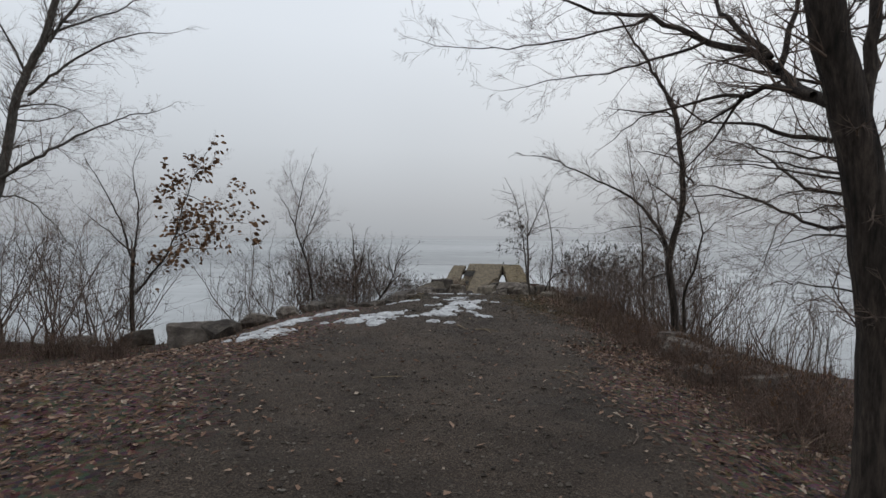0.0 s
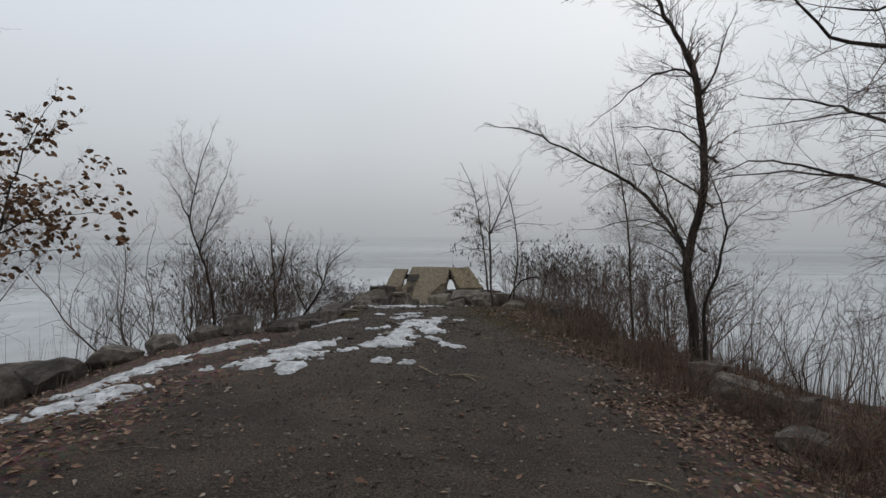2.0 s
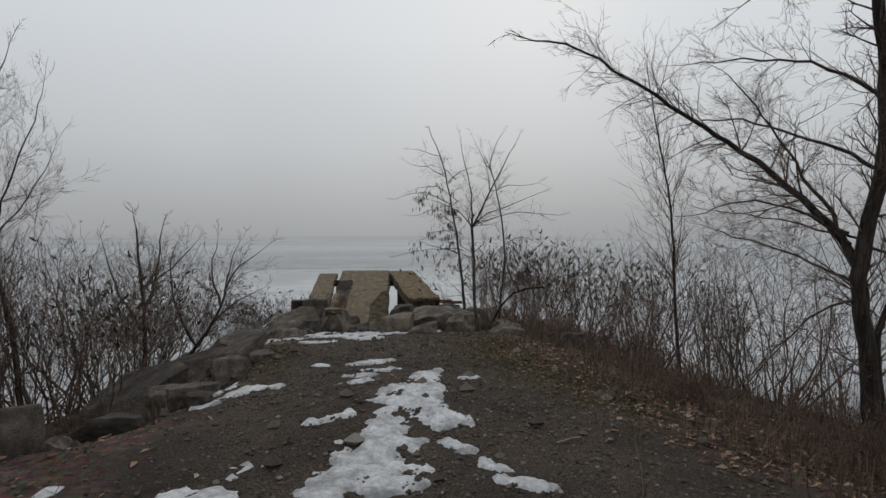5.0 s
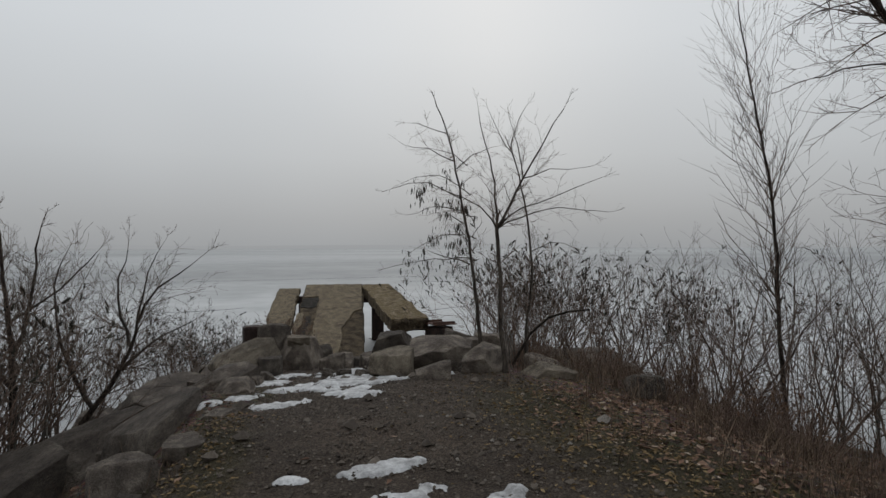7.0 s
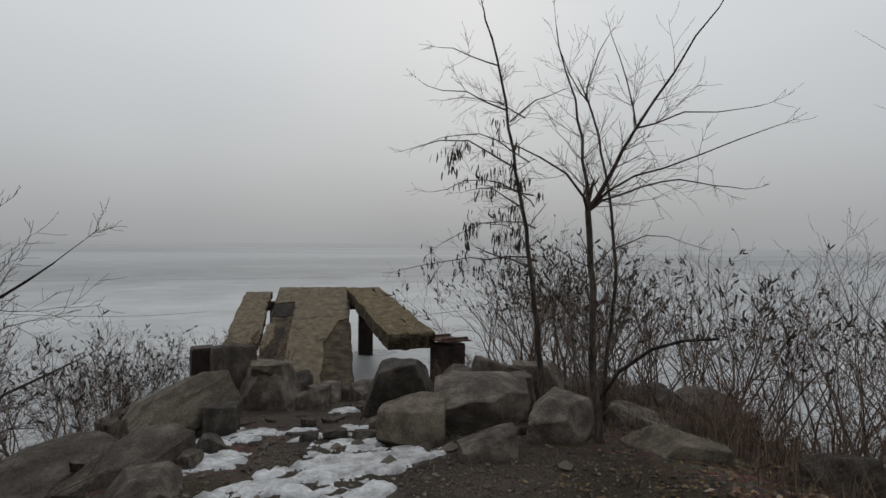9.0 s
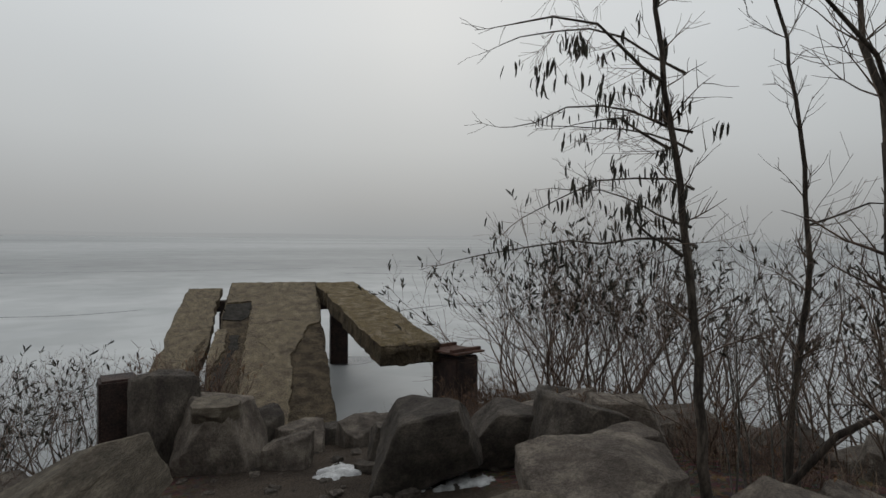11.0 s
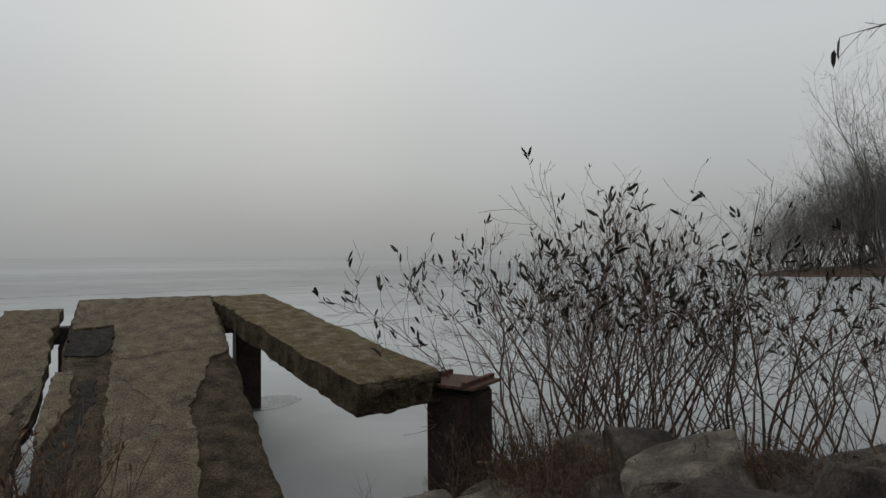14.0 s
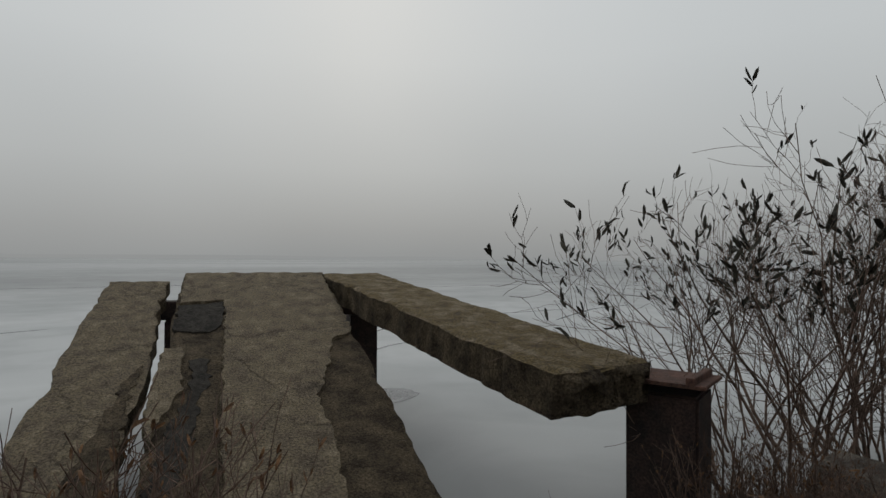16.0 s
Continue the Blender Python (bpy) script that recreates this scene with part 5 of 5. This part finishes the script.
# ---- the bushes along both shores ----
def plant(proto, sites, seed, z_off=0.0):
    """Sets copies of a bush on the land at (x, y, scale)."""
    r = random.Random(seed)
    for n, (x, y, s) in enumerate(sites):
        z = max(ground_at(x, y), ICE_Z - 0.1) - 0.03 + z_off
        m = pose(x, y, z, 0, 0, r.uniform(0, 360)) @ Matrix.Diagonal((s, s, s * r.uniform(0.92, 1.08), 1))
        if n == 0:
            proto.matrix_basis = m
        else:
            c = copy_thing(proto, Matrix())
            c.matrix_basis = m


plant(bush("willow_bush", "leafless brown willow bush on the lake shore", 61, 12, 2.2, 1.25, 0.0, mat=TWIG, group="bare shore bushes", kids=5, crook=0.38),
      [(-3.7, 13.0, 1.45), (-2.9, 14.2, 1.39), (5.3, 16.6, 1.12), (7.3, 13.4, 1.25), (8.3, 11.2, 1.12), (-8.3, 10.6, 1.95), (-10.6, 10.8, 2.1), (6.3, 12.3, 1.06), (5.7, 14.6, 1.06),
       (-6.9, 11.0, 1.58), (-2.4, 15.2, 1.25), (-6.4, 10.2, 1.1), (-10.0, 9.6, 1.5)], 1)
plant(bush("willow_bush", "leafless reddish willow bush with dense twigs", 62, 12, 2.0, 1.15, 0.0, mat=TWIG_RED, twig_mat=TWIG_RED, group="reddish shore bushes", kids=5, crook=0.36),
      [(-3.3, 13.8, 1.34), (4.7, 17.4, 0.90), (5.9, 15.4, 1.09), (6.7, 14.3, 1.15), (7.6, 12.2, 1.09), (-2.2, 15.9, 1.09), (-7.6, 11.2, 1.8), (-9.4, 11.0, 1.95), (5.8, 20.2, 1.1), (7.4, 16.2, 1.1), (5.5, 13.2, 0.84), (-12.4, 11.0, 1.66),
       (6.6, 11.4, 0.96), (-2.9, 13.4, 1.2), (-2.5, 14.6, 1.25), (5.6, 12.2, 0.77)], 2)
plant(bush("willow_bush", "brown willow bush with dark shrivelled leaf tips", 63, 9, 2.2, 1.2, 0.28, 0.06, mat=TWIG, group="leafy shore bushes", kids=5, crook=0.38),
      [(6.3, 20.7, 1.45), (6.3, 19.4, 1.35), (6.4, 18.2, 1.23), (6.1, 16.9, 1.23), (6.9, 16.2, 1.23), (-2.3, 16.9, 1.10), (-1.7, 18.5, 0.83), (-1.2, 19.8, 0.77), (7.6, 15.0, 1.23), (-1.0, 18.9, 0.75), (-0.6, 20.1, 0.75), (-2.4, 17.5, 0.9), (-3.5, 12.6, 1.0), (-2.7, 13.9, 1.1), (-2.9, 16.2, 1.0)], 3)
plant(bush("willow_bush", "sparse willow bush with dark curled leaves", 64, 12, 1.9, 0.72, 0.26, 0.075, mat=TWIG_RED, twig_mat=TWIG_RED, group="sparse leafy bushes", kids=5, crook=0.36),
      [(-0.8, 19.8, 0.85), (-1.15, 19.1, 0.9), (5.0, 20.8, 1.5), (5.7, 21.4, 1.4), (5.6, 20.6, 1.75), (6.6, 19.4, 1.45), (-0.7, 20.9, 0.81), (7.4, 17.4, 1.32), (-2.7, 15.6, 1.19), (6.2, 20.4, 1.52), (-1.3, 17.7, 0.8), (-2.2, 13.5, 1.1), (-3.1, 17.3, 0.95)], 4)
plant(bush("sapling_shoots", "thin bare upright sapling shoots by the water", 65, 7, 2.2, 0.3, 0.0, mat=BARK_GREY, group="thin saplings"),
      [(-4.5, 12.0, 0.95), (-1.9, 15.0, 0.95), (8.6, 10.6, 0.9), (6.3, 13.2, 1.0), (3.6, 16.0, 0.7), (-3.6, 11.3, 0.8)], 5)


# ---- dead grass, reeds and weeds ----
def tuft_verts(verts, faces, r, x, y, z, blades, height, spread):
    for _ in range(blades):
        a = r.uniform(0, 2 * math.pi)
        h, lean = height * r.uniform(0.4, 1.2), r.uniform(0.05, spread)
        bx, by = x + r.gauss(0, 0.05), y + r.gauss(0, 0.05)
        w = r.uniform(0.0015, 0.0035)
        c, s = math.cos(a), math.sin(a)
        k = len(verts)
        for f, b in ((0, 0), (0.5, 0.3), (1.0, 1.0)):
            px, py, pz = bx + c * lean * h * b, by + s * lean * h * b, z - 0.02 + h * f * (1 - 0.25 * b * lean)
            ww = w * (1 - 0.7 * f)
            verts += [(px - s * ww, py + c * ww, pz), (px + s * ww, py - c * ww, pz)]
        faces += [(k, k + 1, k + 3, k + 2), (k + 2, k + 3, k + 5, k + 4)]


def grass_field(name, label, spots, seed, mat, blades, height, spread):
    r = random.Random(seed)
    verts, faces = [], []
    for x, y, n, sx, sy in spots:
        for _ in range(n):
            px, py = r.gauss(x, sx), r.gauss(y, sy)
            tuft_verts(verts, faces, r, px, py, max(ground_at(px, py), ICE_Z), blades, height, spread)
    tagged(new(name, mesh_of(name, verts, faces, mat)), label, "grass", kind="stuff")


grass_field("dead_grass", "tangled dead brown grass along the bank", [(4.6, 13.3, 240, 0.7, 1.1), (4.0, 11.2, 160, 0.6, 1.0), (5.0, 9.3, 150, 0.8, 0.9), (5.8, 7.2, 200, 0.9, 1.1), (5.2, 4.6, 160, 0.7, 1.1), (4.2, 15.0, 90, 0.5, 0.4),
            (-1.2, 12.2, 90, 0.4, 0.9), (-5.4, 8.8, 190, 1.6, 0.6), (-8, 8.6, 160, 1.5, 0.7), (6.6, 11.0, 120, 0.8, 1.0), (4.6, 17.0, 70, 0.6, 0.5), (3.6, 19.6, 60, 0.5, 0.4), (0.4, 19.9, 70, 0.5, 0.3)], 71, GRASS, 9, 0.3, 1.1)
grass_field("reeds", "thin pale dry reeds at the water's edge", [(7.4, 10.6, 60, 0.7, 0.7), (8.4, 9.4, 60, 0.8, 0.7), (6.6, 12.2, 50, 0.6, 0.6), (7.6, 12.4, 40, 0.5, 0.5), (6.4, 15.0, 40, 0.5, 0.8), (-4.4, 11.0, 20, 0.5, 0.4)], 72, GRASS, 5, 1.0, 0.3)
grass_field("green_grass", "short green grass and moss at the path edge", [(3.0, 12.6, 120, 0.3, 0.8), (3.0, 13.4, 90, 0.3, 0.4), (3.3, 11.0, 60, 0.25, 0.5), (3.5, 2.3, 50, 0.15, 0.15), (-0.1, 13.1, 60, 0.15, 0.5), (3.4, 11.6, 60, 0.2, 0.3)], 73, MOSS, 7, 0.045, 1.0)
plant(bush("dead_weed", "tall dead brown weed stalks before the slabs", 66, 16, 0.85, 0.22, 0.25, 0.03, mat=TWIG_RED, twig_mat=TWIG_RED, leaf_mat=BROWN_LEAF, group="dead weeds", kids=3, crook=0.1),
      [(0.45, 20.05, 1.5), (0.3, 20.0, 1.4), (0.55, 20.12, 1.45), (0.15, 20.2, 1.3), (0.36, 20.25, 1.55), (3.5, 20.3, 0.9), (3.9, 20.2, 1.0), (4.2, 20.1, 1.0), (4.0, 20.35, 1.1)], 6)


plant(bush("bramble", "low tangled brown bramble on the bank", 68, 40, 0.75, 1.9, 0.12, 0.04, mat=TWIG_RED, twig_mat=TWIG_RED, leaf_mat=BROWN_LEAF, group="low brambles", kids=5, crook=0.5),
      [(4.7, 4.3, 1.0), (5.1, 5.1, 1.1), (4.5, 5.9, 0.9), (5.3, 6.4, 1.1), (4.8, 7.3, 0.9), (5.8, 5.6, 1.2), (4.3, 8.1, 0.8), (5.4, 8.6, 1.0), (4.6, 9.7, 0.9), (4.3, 11.2, 0.8), (5.2, 10.6, 1.0), (4.6, 12.6, 0.9), (3.9, 16.0, 0.7), (4.3, 16.8, 0.8),
       (4.2, 18.2, 0.9), (3.9, 19.6, 0.9), (3.6, 19.1, 0.8), (3.4, 19.5, 0.9), (4.5, 18.7, 0.9), (4.3, 20.1, 1.0), (3.5, 20.3, 0.8), (-5.0, 8.3, 0.9), (-6.1, 8.5, 1.0), (-7.3, 8.3, 1.0), (-8.6, 8.4, 1.1), (-1.9, 12.6, 0.8), (-1.6, 14.6, 0.8), (4.7, 18.1, 0.9), (5.3, 17.9, 1.0), (5.6, 17.0, 1.0), (4.5, 15.2, 0.8), (4.9, 14.4, 0.9), (5.0, 13.4, 1.0)], 7)


# ---- loose stuff on the ground: leaves, gravel, sticks ----
def loose_leaves(seed):
    r = random.Random(seed)
    verts, faces = [], []
    count = 0
    while count < 44000:
        pick = r.random()
        if pick < 0.62:
            x, y = r.uniform(-9, 8), r.uniform(0.2, 7.5)
        elif pick < 0.8:
            x, y = r.uniform(2.4, 5.4), r.uniform(6, 14)
        else:
            x, y = r.uniform(-9, 8), r.uniform(0.2, 14.5)
        on_path = float(path_mask(np.array([x]), np.array([y]))[0])
        if r.random() < on_path * (0.93 if y < 6 else 0.97) or (x > 5.5 and y > 10) or (x < -6 and y > 9):
            continue
        z = ground_at(x, y)
        s = r.uniform(0.01, 0.031) if r.random() < 0.75 else r.uniform(0.025, 0.045)
        a, t1, t2 = r.uniform(0, 6.283), r.gauss(0, 0.3), r.gauss(0, 0.3)
        c, si = math.cos(a), math.sin(a)
        k = len(verts)
        for u, v, h in ((-1, 0, 0.1), (-0.2, 0.55, 0.35), (-0.1, 0, 0.0), (-0.25, -0.5, 0.3), (1, 0.1, 0.25)):
            verts.append((x + s * (u * c - v * si), y + s * (u * si + v * c), z + 0.008 + s * (abs(h) * r.uniform(0.2, 1.4) + u * t1 * 0.6 + v * t2 * 0.6) + abs(s * 0.35 * (t1 * t1 + t2 * t2))))
        faces += [(k, k + 2, k + 1), (k, k + 3, k + 2), (k + 1, k + 2, k + 4), (k + 2, k + 3, k + 4)]
        count += 1
    tagged(new("fallen_leaves", mesh_of("fallen_leaves", verts, faces, LITTER, False)), "fallen brown leaves strewn beside the path", "leaves", kind="stuff")


def yellow_leaves(seed):
    """Small yellowed leaves thick on the mossy verges."""
    r = random.Random(seed)
    verts, faces = [], []
    for mx, my, sx, sy, count in ((2.8, 12.4, 0.5, 1.1, 2400), (3.4, 10.8, 0.45, 0.8, 900), (0.05, 13.0, 0.16, 1.0, 700), (3.4, 14.2, 0.6, 0.5, 500)):
        for _ in range(count):
            x, y = r.gauss(mx, sx), r.gauss(my, sy)
            z = ground_at(x, y) + 0.01
            s, a = r.uniform(0.008, 0.024), r.uniform(0, 6.283)
            c, si, lift = math.cos(a) * s, math.sin(a) * s, s * r.uniform(0.0, 0.9)
            k = len(verts)
            verts += [(x - c, y - si, z), (x + si * 0.5, y - c * 0.5, z + lift), (x + c, y + si, z + s * 0.2), (x - si * 0.5, y + c * 0.5, z + lift * 0.5)]
            faces += [(k, k + 1, k + 2), (k, k + 2, k + 3)]
    tagged(new("yellow_leaves", mesh_of("yellow_leaves", verts, faces, YELLOWED, False)), "yellowed fallen leaves on the mossy verge", "leaves", kind="stuff")


def loose_gravel(seed):
    r = random.Random(seed)
    verts, faces = [], []
    for _ in range(22000):
        y = r.uniform(0.8, 17.0) if r.random() < 0.6 else r.uniform(8.5, 16)
        x = 1.35 + r.gauss(0, 1.2)
        s = abs(r.gauss(0, 0.006)) + 0.004
        if r.random() < 0.004 and y > 9:
            s = r.uniform(0.03, 0.07)
        z = ground_at(x, y) + s * 0.3
        k = len(verts)
        a = r.uniform(0, 6.283)
        for i in range(5):
            w = a + i * 1.2566
            verts.append((x + s * math.cos(w) * r.uniform(0.8, 1.4), y + s * math.sin(w) * r.uniform(0.8, 1.4), z + s * r.uniform(-0.2, 0.2)))
        verts += [(x + s * 0.2, y, z + s * 0.75), (x, y, z - s)]
        for i in range(5):
            faces += [(k + i, k + (i + 1) % 5, k + 5), (k + (i + 1) % 5, k + i, k + 6)]
    tagged(new("loose_gravel", mesh_of("loose_gravel", verts, faces, GRAVEL, False)), "loose grey gravel scattered over the path", "gravel", kind="stuff")


loose_leaves(81)
yellow_leaves(83)
loose_gravel(82)


def stick(points, r0, mat, label, name="stick"):
    w = Wood()
    pts = [Vector((x, y, ground_at(x, y) + h)) for x, y, h in points]
    w.tube(pts, [r0 * (1 - 0.5 * i / (len(pts) - 1)) for i in range(len(pts))], 6)
    tagged(new(name, w.mesh(name, mat)), label, "stick", "sticks and stalks")


stick([(1.35, 7.75, 0.012), (1.43, 7.6, 0.02), (1.5, 7.48, 0.012)], 0.009, STRAW, "pale dry stalk lying on gravel", "dry_stalk")
stick([(1.65, 7.5, 0.01), (1.82, 7.42, 0.03), (2.0, 7.36, 0.012)], 0.008, STRAW, "pale dry stalk lying on gravel", "dry_stalk")
stick([(1.78, 7.48, 0.012), (1.84, 7.38, 0.02), (1.9, 7.26, 0.01)], 0.008, STRAW, "pale dry stalk lying on gravel", "dry_stalk")
stick([(1.52, 8.75, 0.012), (1.54, 8.55, 0.02), (1.53, 8.4, 0.012)], 0.012, STRAW, "pale split stick on gravel", "dry_stalk")
w = Wood()
w.tube([Vector(p) for p in ((3.55, 15.95, -0.35), (3.7, 15.7, 0.1), (3.85, 15.45, 0.34), (4.05, 15.3, 0.43), (4.28, 15.15, 0.46))], [0.022, 0.019, 0.016, 0.014, 0.011], 7)
tagged(new("cut_branch", w.mesh("cut_branch", BARK)), "dark cut branch bending out of the bank", "branch")
for n, (x, y, ln, a) in enumerate([(0.7, 4.2, 0.3, 20), (2.9, 3.0, 0.35, 70), (2.6, 5.2, 0.28, -30), (-0.6, 5.4, 0.4, 10), (3.6, 9.4, 0.4, 40), (4.0, 11.8, 0.45, 60), (3.9, 12.2, 0.5, 30), (1.2, 3.0, 0.22, 80), (2.2, 9.6, 0.2, 15)]):
    c, s = math.cos(radians(a)) * ln, math.sin(radians(a)) * ln
    stick([(x, y, 0.012), (x + c * 0.5 + 0.02, y + s * 0.5, 0.022), (x + c, y + s, 0.012)], 0.006, TWIG if n % 2 else STRAW, "thin fallen twig on the ground", "twig_piece")


# ---- the far side of the lake ----
def far_strip(name, label, x0, x1, y, top, seed, mat):
    verts, faces = [], []
    n = 120
    for i in range(n + 1):
        x = x0 + (x1 - x0) * i / n
        f = min(1.0, 6 * min(i, n - i) / n)
        h = top * f * (0.8 + 0.4 * noise.noise(Vector((x * 0.0025, seed, 0))))
        verts += [(x, y, ICE_Z - 1), (x, y, ICE_Z + max(0.2, h))]
        if i:
            k = 2 * i
            faces.append((k - 2, k, k + 1, k - 1))
    tagged(new(name, mesh_of(name, verts, faces, mat)), label, "backdrop", kind="structure")


# both strips shine by emission, toned to the hazy horizon
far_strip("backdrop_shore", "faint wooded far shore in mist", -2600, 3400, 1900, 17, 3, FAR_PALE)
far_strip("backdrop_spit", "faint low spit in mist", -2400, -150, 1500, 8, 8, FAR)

hx, hy = np.meshgrid(np.linspace(34, 95, 40), np.linspace(2, 44, 30))
hd = 1 - ((hx - 72) / 33) ** 2 - ((hy - 24 - (72 - hx) * 0.25) / 9) ** 2
hz = ICE_Z - 0.4 + 1.9 * np.clip(hd + 0.15, 0, 1) ** 0.6
hx, hy = 0.7 + (hx - 0.7) * 1.7, 17 + (hy - 17) * 1.7
headland = mesh_of("ground_headland", np.stack([hx, hy, hz], -1).reshape(-1, 3), [(j * 40 + i, j * 40 + i + 1, (j + 1) * 40 + i + 1, (j + 1) * 40 + i) for j in range(29) for i in range(39)], gm.materials[0])
tagged(new("ground_headland", headland), "low brown wooded headland across the ice", "ground", kind="structure")
thicket = bush("shore_thicket", "brown leafless thicket on the misty headland", 67, 40, 3.6, 0.8, 0.0, mat=TWIG_HAZED, twig_mat=TWIG_HAZED, group="headland thickets", kids=6, crook=0.3)
spots = [(39.5, 33.8, 0.6), (40.8, 32.6, 0.75), (42, 33.6, 0.9), (43, 32.6, 1.05), (45, 33.0, 1.2), (47, 31, 1.35), (49, 32.5, 1.5), (51.5, 30.5, 1.6), (54, 31.5, 1.8), (56, 29, 1.9), (59, 30, 2.0), (62, 28, 2.1), (65, 28, 2.2), (69, 26, 2.3), (46, 29.5, 1.1), (52, 27.5, 1.4), (58, 26, 1.6)]
r_h = random.Random(9)
for n, (x, y, s) in enumerate(spots):
    x, y, s = 0.7 + (x - 0.7) * 1.7, 17 + (y - 17) * 1.7, s * 1.7
    m = pose(x, y, ICE_Z + 0.5, 0, 0, r_h.uniform(0, 360)) @ Matrix.Diagonal((s * 1.7, s * 1.7, s * 1.45, 1))
    if n:
        copy_thing(thicket, Matrix()).matrix_basis = m
    else:
        thicket.matrix_basis = m
# grey bark on stems and twigs alike, its paleness standing in for mist
grove = bush("far_tree", "tall pale leafless tree on the misty headland", 69, 9, 3.6, 0.32, 0.0, mat=BARK_GREY, twig_mat=BARK_GREY, group="headland trees", kids=7, crook=0.3)
for n, (x, y, s) in enumerate([(76, 37.5, 6.2), (79, 40.5, 5.0), (74, 40.5, 3.6), (82, 38, 7.0), (72, 43, 2.8), (86, 36, 7.4)]):
    m = pose(x, y, ICE_Z + 0.3, 0, 0, r_h.uniform(0, 360)) @ Matrix.Diagonal((s * 0.9, s * 0.9, s, 1))
    if n:
        copy_thing(grove, Matrix()).matrix_basis = m
    else:
        grove.matrix_basis = m
